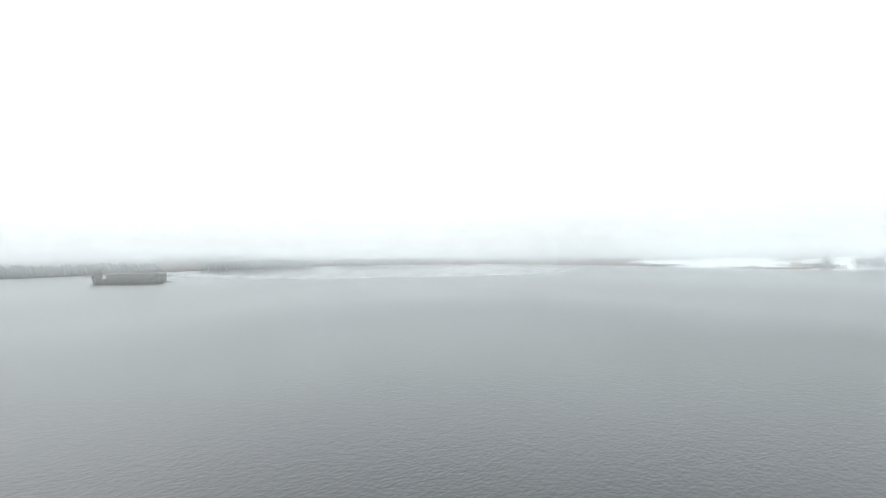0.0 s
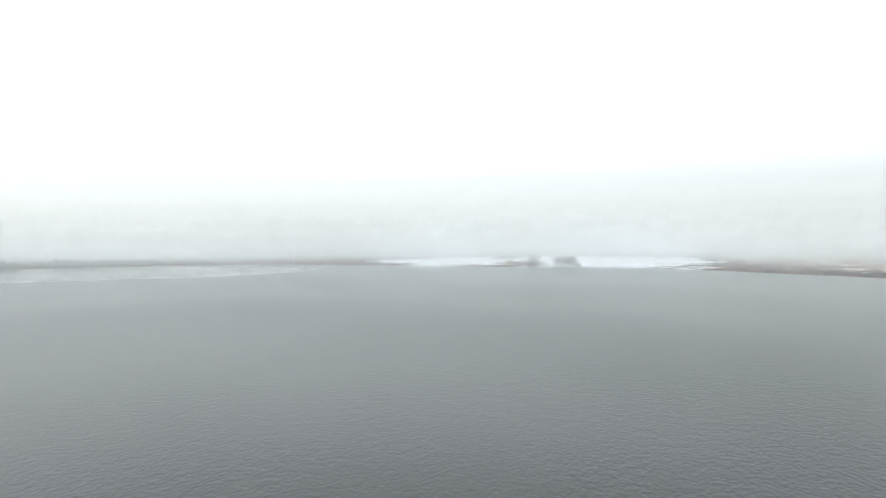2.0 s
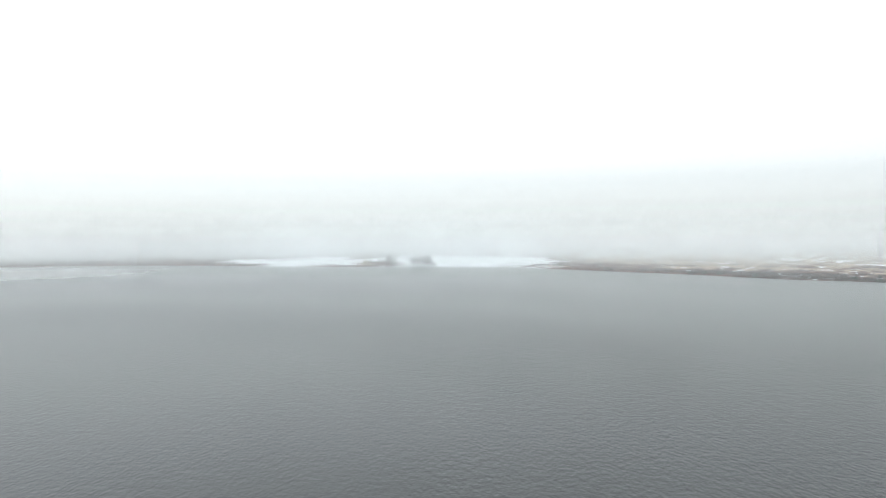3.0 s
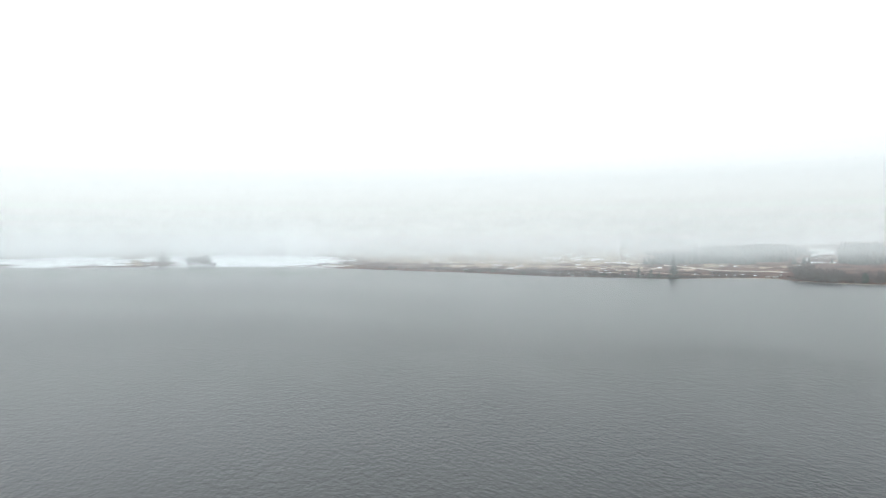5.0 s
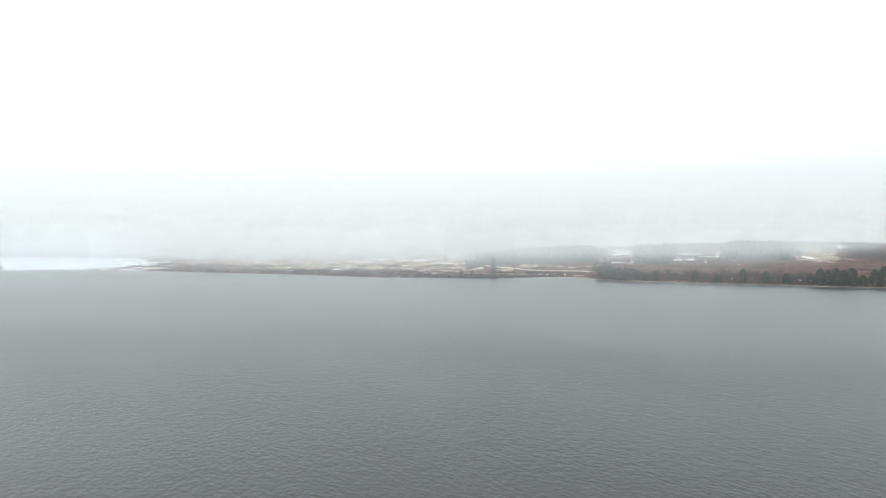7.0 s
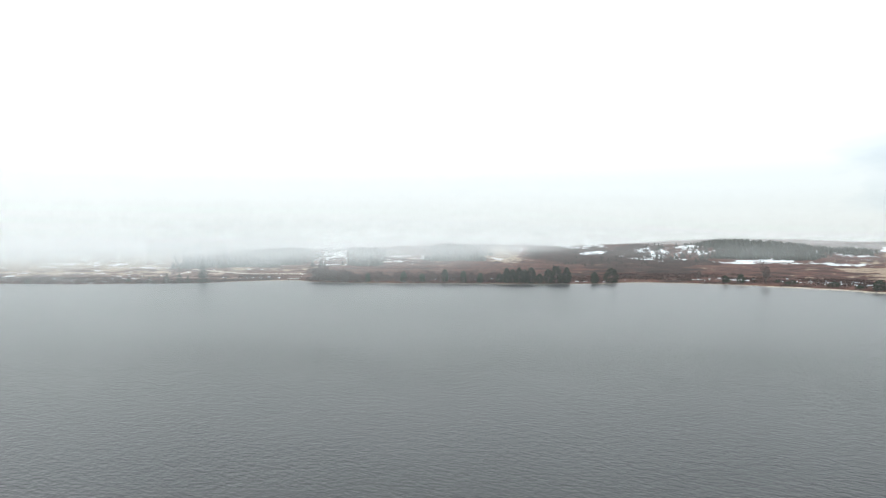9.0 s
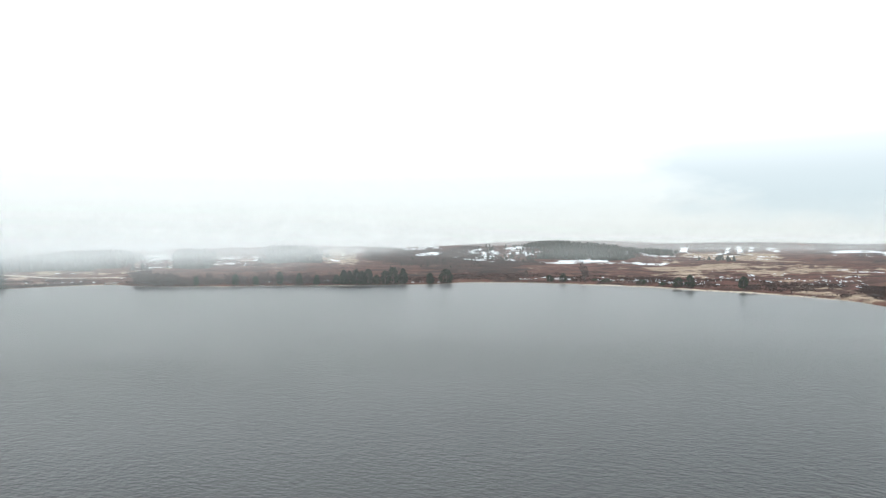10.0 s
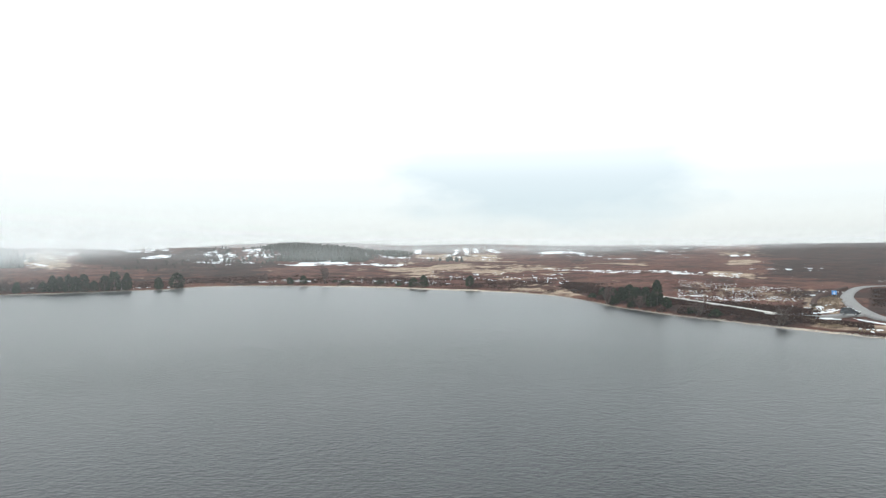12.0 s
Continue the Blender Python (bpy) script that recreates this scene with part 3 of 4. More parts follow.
def limb_from(bm, rnd, a, way, length, r, levels, ends, sides=5):
    """A crooked limb with side limbs; notes where its twigs end."""
    a, way = Vector(a), Vector(way).normalized()
    p, n = a, 3
    for k in range(n):
        way = (way + Vector((rnd.gauss(0, 0.18), rnd.gauss(0, 0.18), rnd.gauss(0.05, 0.12)))).normalized()
        q = p + way * length / n
        r2 = r * (1 - 0.25)
        tube(bm, p, q, r, r2, sides)
        if levels > 0 and (k > 0 or levels > 1):
            for _ in range(2):
                side = (way + Vector((rnd.gauss(0, 0.7), rnd.gauss(0, 0.7), rnd.gauss(0.15, 0.4)))).normalized()
                limb_from(bm, rnd, q, side, length * rnd.uniform(0.45, 0.7), r2 * 0.55, levels - 1, ends, max(3, sides - 1))
        p, r = q, r2
    ends.append((p, way))


def make_pine(name, height, width, seed, label, category="tree", group="", dense=1.0):
    """A bushy young pine: a short trunk and a broad crown of needle tufts down to the ground."""
    rnd = random.Random(seed)
    ob = thing(name, label, category, group)
    bm = bmesh.new()
    lean = rnd.uniform(-0.3, 0.3)
    tube(bm, (0, 0, -0.4), (lean * 0.4, 0, height * 0.5), height * 0.028 + 0.04, height * 0.018 + 0.02, 8)
    tube(bm, (lean * 0.4, 0, height * 0.5), (lean, 0, height * 0.93), height * 0.018 + 0.02, 0.02, 7)
    for _ in range(14):
        z = height * rnd.uniform(0.15, 0.8)
        a = rnd.uniform(0, 2 * math.pi)
        out = width * 0.42 * (1 - 0.6 * z / height)
        tube(bm, (lean * z / height, 0, z), (lean * z / height + out * math.cos(a), out * math.sin(a), z + out * 0.3), 0.05, 0.015, 4)
    part("trunk", bm, BARK, ob)
    bm = bmesh.new()
    lobes = [(rnd.uniform(0, 2 * math.pi), rnd.uniform(0.12, 0.8), rnd.uniform(0.75, 1.15)) for _ in range(9)]
    for _ in range(int(260 * dense)):
        z = height * (rnd.random() ** 0.9 * 0.95 + 0.05)
        a = rnd.uniform(0, 2 * math.pi)
        f = z / height
        girth = width * 0.5 * min(1.0, f * 3.2 + 0.5) * max(0.0, 1 - f ** 3.6) ** 0.6
        for la, lf, lg in lobes:
            girth *= 1 + 0.28 * (lg - 0.95) * 3 * math.exp(-((f - lf) / 0.16) ** 2) * max(0, math.cos(a - la))
        r = girth * math.sqrt(rnd.uniform(0.25, 1.0))
        clump(bm, (lean * f + r * math.cos(a), r * math.sin(a), z), height * 0.075 + 0.12, rnd, 7, 0.6)
    part("crown", bm, PINE, ob)
    return ob


def make_spruce(name, height, width, seed, label, group=""):
    """A slender spruce with drooping tiers, ragged at the edge."""
    rnd = random.Random(seed)
    ob = thing(name, label, "tree", group)
    bm = bmesh.new()
    tube(bm, (0, 0, -0.4), (0, 0, height * 0.98), height * 0.02 + 0.03, 0.02, 8)
    part("trunk", bm, BARK, ob)
    bm = bmesh.new()
    tiers = int(10 + height * 1.2)
    for k in range(tiers):
        f = 0.05 + 0.93 * k / tiers
        z, reach = height * f, width * 0.5 * (1 - f) ** 0.8 * rnd.uniform(0.75, 1.15) + 0.12
        for j in range(8):
            a = 2 * math.pi * (j + rnd.random()) / 8
            r = reach * rnd.uniform(0.6, 1.15)
            for s in (0.35, 0.7, 1.0):
                clump(bm, (r * s * math.cos(a), r * s * math.sin(a), z - 0.28 * r * s), height * 0.035 + 0.1, rnd, 4, 0.35)
    for _ in range(8):
        clump(bm, (0, 0, height * rnd.uniform(0.9, 1.0)), height * 0.03 + 0.08, rnd, 4, 1.2)
    part("crown", bm, SPRUCE, ob)
    return ob


def make_bare_tree(name, height, width, seed, label, stems=1, category="tree", group="", material=None):
    """A leafless tree or shrub: stems, crooked limbs and a haze of fine twigs."""
    rnd = random.Random(seed)
    ob = thing(name, label, category, group)
    ends = []
    for k in range(stems):
        bm = bmesh.new()
        a = 2 * math.pi * (k + rnd.random() * 0.5) / max(stems, 1)
        spread = width / max(height, 0.1) * (0.55 if stems > 1 else 0.12)
        start = Vector((math.cos(a), math.sin(a), 0)) * (0.12 * width if stems > 1 else 0)
        start.z = -0.3
        way = Vector((math.cos(a) * spread, math.sin(a) * spread, 1)).normalized()
        limb_from(bm, rnd, start, way, height * rnd.uniform(0.62, 0.8), 0.03 * height ** 0.8 + 0.02, 2, ends)
        part("trunk" if stems == 1 else "stem", bm, BARK, ob)
    bm = bmesh.new()
    low = 0.18 if stems > 1 else 0.35
    for p, way in ends:
        for _ in range(7):
            v = (way + Vector((rnd.gauss(0, 0.6), rnd.gauss(0, 0.6), rnd.gauss(0.1, 0.5)))).normalized()
            tip = p + v * height * rnd.uniform(0.08, 0.2)
            s = v.cross(Vector((rnd.gauss(0, 1), rnd.gauss(0, 1), rnd.gauss(0, 1)))).normalized() * (0.012 * height + 0.015)
            bm.faces.new([bm.verts.new(q) for q in (p - s, p + s, tip)])
    for _ in range(260):
        f = rnd.random()
        z = height * (low + (1 - low) * f)
        g = width * 0.5 * math.sqrt(max(0.02, 1 - (2 * f - 0.85) ** 2 / 1.9)) * math.sqrt(rnd.random())
        a = rnd.uniform(0, 2 * math.pi)
        clump(bm, (g * math.cos(a), g * math.sin(a), z), height * 0.05 + 0.06, rnd, 3, 0.9)
    part("twigs", bm, material or TWIGS, ob)
    return ob


def make_bush(name, height, width, seed, label, material, group="", category="bush"):
    """A low bush of many blades, on a few stems."""
    rnd = random.Random(seed)
    ob = thing(name, label, category, group)
    for _ in range(4):
        bm = bmesh.new()
        a = rnd.uniform(0, 2 * math.pi)
        tube(bm, (0.1 * width * math.cos(a), 0.1 * width * math.sin(a), -0.2), (0.32 * width * math.cos(a), 0.32 * width * math.sin(a), height * rnd.uniform(0.5, 0.85)), 0.04, 0.012, 4)
        part("stem", bm, BARK, ob)
    bm = bmesh.new()
    for _ in range(110):
        a, f = rnd.uniform(0, 2 * math.pi), rnd.random()
        g = width * 0.5 * math.sqrt(1 - f * f * 0.92) * math.sqrt(rnd.random())
        clump(bm, (g * math.cos(a), g * math.sin(a), height * (0.06 + 0.84 * f) * rnd.uniform(0.75, 1.0)), 0.16 * height + 0.08, rnd, 6, 0.8)
    part("foliage", bm, material, ob)
    return ob


def stand(ob, az, d, turn=None, scale=1.0):
    """Puts a thing down on the land at that bearing, d metres past the waterline."""
    x, y, z = spot(az, d)
    ob.matrix_basis = pose(x, y, max(z, 0.02), 0, 0, turn if turn is not None else az * 37 % 360) @ Matrix.Diagonal((scale, scale, scale, 1))
    return ob


# bushy pines along the shore: bearing, metres past the waterline, height, width
for k, (az, d, h, w) in enumerate([(-100.35, 1.5, 7.6, 7.0), (-98.95, 2, 5.6, 4.4), (-96.7, 2, 8.0, 4.2), (-95.9, 2.5, 8.4, 6.2), (-95.25, 2.5, 7.0, 5.0),
                                   (-94.55, 2.5, 4.8, 3.8), (-93.85, 2.5, 7.8, 4.8), (-93.3, 3, 6.8, 4.0), (-92.85, 3, 7.6, 4.4), (-92.3, 4, 6.6, 4.2),
                                   (-91.8, 4, 7.2, 3.8), (-91.2, 5, 4.5, 4.0)]):
    stand(make_pine("pine_tree", h, w, 100 + k, "dark green bushy pine on the loch shore", group="pines along the shore"), az, d)
# spruces at the burn's mouth
for k, (az, d, h, w) in enumerate([(-67.17, 1.5, 12.5, 8.4), (-66.05, 1.5, 4.0, 3.2), (-65.45, 2, 5.2, 4.2), (-64.5, 2, 5.6, 5.0), (-63.3, 1.5, 3.8, 4.6)]):
    label = "tall dark spruce at the water's edge" if h > 8 else "small dark spruce at the water's edge"
    stand(make_spruce("spruce_tree", h, w, 200 + k, label, "spruces by the burn"), az, d)
# trees on the near point
for k, (az, d, h, w) in enumerate([(-138.85, 13, 7.0, 3.2), (-138.0, 12, 5.0, 3.2), (-137.3, 12, 4.8, 3.4), (-136.7, 13, 5.2, 3.6), (-136.1, 14, 4.4, 3.2), (-138.4, 7, 3.4, 3.0),
                                   (-139.6, 9, 3.0, 2.8), (-135.5, 15, 3.6, 3.0), (-134.6, 18, 3.2, 2.8)]):
    stand(make_pine("pine_tree", h, w, 300 + k, "dark green young pine on the heathery point", group="pines on the point", dense=1.2), az, d)
for k, (az, d, h, w) in enumerate([(-135.0, 3, 4.8, 2.2), (-137.6, 3, 3.4, 2.4), (-142.0, 4, 3.2, 3.6), (-147.75, 2.5, 3.6, 2.4)]):
    stand(make_bare_tree("birch_tree", h, w, 330 + k, "leafless reddish birch shrub at the water's edge", 3, group="birches on the point"), az, d)
for k, (az, d, h, w) in enumerate([(-140.8, 4, 2.2, 3.0), (-141.5, 5, 1.8, 3.2), (-143.2, 4, 2.0, 3.2), (-139.2, 3, 1.8, 2.6), (-136.9, 3, 2.2, 2.8), (-135.6, 4, 2.4, 3.0),
                                   (-134.4, 6, 1.8, 3.0), (-133.8, 9, 1.8, 3.4)]):
    stand(make_bush("bush", h, w, 350 + k, "low dark evergreen bush in heather", PINE if k % 3 else SCRUB, "bushes on the point"), az, d)
# small trees along the sandy shore
for k, (az, d, h, w) in enumerate([(-108.9, 5, 3.6, 3.0), (-110.0, 5, 4.4, 3.6), (-119.0, 5, 4.2, 4.6), (-119.9, 5, 5.4, 4.2), (-116.2, 8, 2.2, 5.0), (-113.5, 10, 2.0, 5.0)]):
    stand(make_pine("pine_tree", h, w, 400 + k, "small dark pine on the sandy shore", group="pines on the sandy shore", dense=0.8), az, d)
stand(make_pine("pine_tree", 5.2, 4.0, 420, "lone dark pine behind the beach", group="pines on the sandy shore"), -123.75, 12)
stand(make_bare_tree("birch_tree", 8.2, 3.4, 421, "leafless birch standing in brown heather", 1), -111.75, 8)
stand(make_bare_tree("birch_tree", 5.0, 2.6, 422, "leafless birch standing in brown heather", 1), -107.0, 14)
# leafless willows on the snowy far shore
for k, (az, d, h, w) in enumerate([(-26.35, 1.5, 9.8, 11.0), (-28.35, 1.5, 9.0, 9.5), (-28.95, 1.5, 9.8, 9.5), (-29.5, 2, 9.2, 9.0), (-30.0, 1, 4.2, 7.0)]):
    stand(make_bare_tree("willow_tree", h, w, 440 + k, "leafless grey willow on the snowy shore", 4, group="willows on the far shore"), az, d)
stand(make_bare_tree("moor_tree", 10.0, 10.0, 450, "lone leafless tree on the snowy moor", 2), -46.2, 300)
stand(make_bush("bush", 3.0, 9.0, 451, "dark shrub at the misty waterline", SCRUB), -44.3, 3)
# scrub belt on the shore below the plantations
rnd = random.Random(5)
kinds = [make_bare_tree("scrub_birch", h, w, 500 + k, "leafless brown birch scrub along the shore", 4, "shrub", "scrub along the shore", SCRUB)
         for k, (h, w) in enumerate([(5.6, 5.0), (4.6, 5.4), (4.2, 4.4), (3.6, 4.8), (4.9, 4.2), (3.9, 5.6)])]
for k in range(92):
    az, d = -75.8 - 16.5 * ((k % 46) + rnd.random()) / 46, rnd.uniform(1.5, 9) if k < 46 else rnd.uniform(12, 36)
    size = (1.1 if az > -78.5 else 0.72) * rnd.uniform(0.8, 1.15)
    ob = kinds[k] if k < len(kinds) else copy_thing(kinds[k % len(kinds)], Matrix())
    stand(ob, az, d, rnd.uniform(0, 360), size)
for k, (az, h, w) in enumerate([(-86.65, 6.6, 3.6), (-83.2, 5.6, 3.4), (-88.2, 5.8, 3.2), (-89.6, 4.8, 3.4), (-80.2, 4.6, 3.0), (-84.8, 4.4, 3.2)]):
    stand(make_pine("pine_tree", h, w, 560 + k, "dark pine among leafless shore scrub", group="pines in the scrub"), az, 3.5)


kinds = [make_bush("bush", h, w, 700 + k, "dark low shrub at the water's edge", m, "shrubs along the shore")
         for k, (h, w, m) in enumerate([(1.8, 4.5, SCRUB), (1.3, 3.6, SCRUB), (1.6, 3.0, PINE), (1.1, 4.0, SCRUB)])]
rnd = random.Random(8)
for k in range(46):
    az = rnd.uniform(-63, -43.5) if k < 24 else rnd.uniform(-131, -101.5)
    ob = kinds[k] if k < len(kinds) else copy_thing(kinds[k % len(kinds)], Matrix())
    stand(ob, az, rnd.uniform(1.5, 9) if k < 24 else rnd.uniform(4, 22), rnd.uniform(0, 360), rnd.uniform(0.7, 1.3))


# ---- plantations: far conifers, too many to count ----
def make_wood(name, az0, az1, d0, d1, count, h0, h1, seed, label):
    rnd = random.Random(seed)
    verts, faces = [], []
    az = np.array([rnd.uniform(az0, az1) for _ in range(count)])
    d = np.array([d0 + (d1 - d0) * rnd.random() ** 1.3 for _ in range(count)])
    rims = np.minimum(np.minimum((az - az0), (az1 - az)) / (az1 - az0), 0.5 * (d - d0) / (d1 - d0) + 0.12)
    feet = spots(az + np.array([rnd.gauss(0, 0.3) for _ in range(count)]), d + np.array([rnd.gauss(0, 6) for _ in range(count)]))
    gaps, swell = fbm(feet[:, 0], feet[:, 1], 38, 3, seed), fbm(feet[:, 0], feet[:, 1], 30, 2, seed + 9)
    for (x, y, z), rim, gap, lump in zip(feet.tolist(), rims.tolist(), gaps.tolist(), swell.tolist()):
        if gap + 2.2 * rim < 0.12:
            continue
        h = rnd.uniform(h0, h1) * min(1.0, 0.5 + 3.0 * rim) * (1 + 0.25 * lump)
        w = h * rnd.uniform(0.3, 0.46)
        turn = rnd.uniform(0, 6.28)
        for k in range(4):
            f0, f1 = 0.02 + 0.2 * k, 0.02 + 0.2 * k + 0.38
            i = len(verts)
            n = 9
            for j in range(n):
                a = turn + k + 2 * math.pi * j / n
                r = w * (1 - f0 * f0) * (1.1 if j % 2 else 0.7) * rnd.uniform(0.8, 1.2)
                verts.append((x + r * math.cos(a), y + r * math.sin(a), z + h * (f0 - (0.03 if j % 2 else -0.04))))
            verts.append((x, y, z + h * min(1.0, f1)))
            faces += [(i + j, i + (j + 1) % n, i + n) for j in range(n)]
    ob = raw(name, verts, faces, FAR_WOOD)
    return tagged(ob, label, "woodland", "conifer plantations", "stuff")


WOOD = "dark conifer plantation on the misty moor slope"
make_wood("conifer_wood", -76.4, -69.0, 150, 400, 1300, 4, 7.5, 1, WOOD)
make_wood("conifer_wood", -69.8, -65.2, 150, 330, 260, 4, 7, 2, WOOD)
make_wood("conifer_wood", -81.3, -78.8, 170, 400, 420, 5, 8, 3, WOOD)
make_wood("conifer_wood", -90.2, -85.4, 235, 440, 700, 4.5, 7.5, 4, WOOD)
make_wood("conifer_wood", -115.4, -106.8, 400, 640, 2000, 4, 8, 5, "dark conifer wood on a snow-streaked hill")
make_wood("conifer_wood", -119.0, -114.5, 520, 720, 160, 4, 7, 6, "dark conifer wood on a snow-streaked hill")
make_wood("conifer_wood", -108.0, -102.0, 330, 560, 90, 2.5, 5, 7, "scattered conifers on a snow-streaked slope")
make_wood("conifer_wood", -123.2, -120.6, 380, 410, 16, 3, 6, 8, "scattered conifers on bleached grass")
make_wood("conifer_wood", 24.5, 38.0, 8, 90, 600, 3.5, 7, 9, "dark trees on a misty headland")
make_wood("conifer_wood", 12.0, 21.4, 6, 60, 420, 4.5, 8, 10, "dark trees on the misty far shore")
make_wood("conifer_wood", 3.0, 12.0, 20, 120, 260, 4, 7, 11, "dark trees on the misty far shore")
make_wood("conifer_wood", -104.5, -93.6, 170, 420, 120, 1.0, 2.4, 12, "low self-sown conifers on dark heather")


# ---- the castle island ----
CASTLE_AZ, CASTLE_R = 26.05, 458.0
cx, cy = -CASTLE_R * math.sin(radians(CASTLE_AZ)), CASTLE_R * math.cos(radians(CASTLE_AZ))
CASTLE = pose(cx, cy, 0.0, 0, 0, CASTLE_AZ - 5)


def make_island():
    verts, faces = [(0, 0, 1.0)], []
    n, rings = 72, 8
    for j in range(1, rings + 1):
        f = j / rings
        for k in range(n):
            a = 2 * math.pi * k / n
            ex, ey = 23.0 + 3.4 * abs(math.cos(a)) ** 8, 16.5
            r = f * (1 + 0.07 * fbm(math.cos(a) * 9, math.sin(a) * 9, 4, 3, 3))
            z = 1.0 - 2.2 * f ** 5 + 0.15 * float(fbm(ex * r * math.cos(a), ey * r * math.sin(a), 3, 3, 8))
            verts.append((ex * r * math.cos(a), ey * r * math.sin(a), z))
    faces += [(0, 1 + k, 1 + (k + 1) % n) for k in range(n)]
    for j in range(rings - 1):
        for k in range(n):
            p, q = 1 + j * n + k, 1 + j * n + (k + 1) % n
            faces.append((p, p + n, q + n, q))
    ob = raw("island", verts, faces, STONE)
    ob.matrix_basis = CASTLE
    return tagged(ob, "low stony islet carrying the castle ruin", "island", kind="structure")


def ruined_wall(length, height, thick, seed, dips=()):
    """A curtain wall with a broken, uneven top."""
    bm = bmesh.new()
    n, m = int(length / 0.6), 7
    rnd = random.Random(seed)
    tops = []
    for i in range(n + 1):
        u = i / n
        h = height + 0.35 * float(fbm(u * length, seed * 7.0, 5, 4, seed)) + rnd.choice((0, 0, 0, -0.25, 0.15))
        for a, b, low in dips:
            if a <= u <= b:
                h = low + 0.4 * float(fbm(u * length, 3.0, 2, 3, seed))
        tops.append(h)
    grid = {}
    for s in (0, 1):
        for i in range(n + 1):
            for j in range(m + 1):
                x, z = (i / n - 0.5) * length, tops[i] * j / m
                y = (s - 0.5) * thick * (1.12 - 0.14 * j / m) + 0.06 * float(fbm(x + 31 * s, z * 2, 1.5, 3, seed))
                grid[s, i, j] = bm.verts.new((x, y, z - 0.6 if j == 0 else z))
    for s in (0, 1):
        for i in range(n):
            for j in range(m):
                f = [grid[s, i, j], grid[s, i + 1, j], grid[s, i + 1, j + 1], grid[s, i, j + 1]]
                bm.faces.new(f if s == 0 else f[::-1])
    for i in range(n):
        bm.faces.new([grid[0, i, m], grid[0, i + 1, m], grid[1, i + 1, m], grid[1, i, m]])
    for i in (0, n):
        for j in range(m):
            bm.faces.new([grid[0, i, j], grid[0, i, j + 1], grid[1, i, j + 1], grid[1, i, j]])
    return bm


def ruined_tower(radius, height, seed):
    bm = bmesh.new()
    n, m = 28, 6
    outer, inner = [], []
    for k in range(n):
        a = 2 * math.pi * k / n
        h = height + 0.8 * float(fbm(math.cos(a) * 4, math.sin(a) * 4, 2.5, 3, seed))
        col = []
        for j in range(m + 1):
            r = radius * (1.08 - 0.1 * j / m) + 0.05 * float(fbm(k * 0.7, j * 1.0, 1.5, 2, seed))
            col.append(bm.verts.new((r * math.cos(a), r * math.sin(a), -0.6 if j == 0 else h * j / m)))
        outer.append(col)
        inner.append([bm.verts.new(((radius - 0.9) * math.cos(a), (radius - 0.9) * math.sin(a), z)) for z in (h, 0.5)])
    for k in range(n):
        q = (k + 1) % n
        for j in range(m):
            bm.faces.new((outer[k][j], outer[q][j], outer[q][j + 1], outer[k][j + 1]))
        bm.faces.new((outer[k][m], outer[q][m], inner[q][0], inner[k][0]))
        bm.faces.new((inner[k][0], inner[q][0], inner[q][1], inner[k][1]))
    return bm


def make_castle():
    ob = thing("castle_ruin", "roofless grey stone castle ruin filling a small islet", "castle")
    ob.matrix_basis = CASTLE @ pose(0, 0, 0.75)
    walls = [((1.6, -13.5, 0), 0, 27.0, 5.0, ((0.93, 0.97, 4.2),)), ((1.6, 13.5, 0), 180, 27.0, 4.6, ((0.3, 0.45, 3.0),)),
             ((15.1, 0, 0), 90, 27.0, 4.9, ()), ((-11.9, 0, 0), -90, 27.0, 4.6, ((0.45, 0.6, 3.2),)), ((-14.2, -13.2, 0), 0, 5.6, 2.3, ())]
    for k, (at, turn, length, height, dips) in enumerate(walls):
        w = part("curtain_wall", ruined_wall(length, height, 2.1, 11 + k, dips), STONE, ob)
        w.matrix_basis = pose(*at, 0, 0, turn)
    for k, (x, y, r, h) in enumerate([(-17.4, -13.0, 2.2, 4.3), (15.3, -13.3, 2.0, 5.0), (15.0, 13.2, 2.4, 4.4), (-12.0, 13.0, 2.4, 4.6)]):
        t = part("corner_tower", ruined_tower(r, h, 31 + k), STONE, ob)
        t.matrix_basis = pose(x, y, 0)
    return ob


make_island()
make_castle()
for k, (x, y, h, w) in enumerate([(-19.6, -9.5, 7.0, 3.6), (-16.8, -9.0, 7.6, 3.2), (-20.5, -5.0, 2.6, 3.0)]):
    t = make_bare_tree("island_tree", h, w, 600 + k, "thin leafless tree beside the castle ruin", 1, group="trees on the islet")
    t.matrix_basis = CASTLE @ pose(x, y, 0.7)


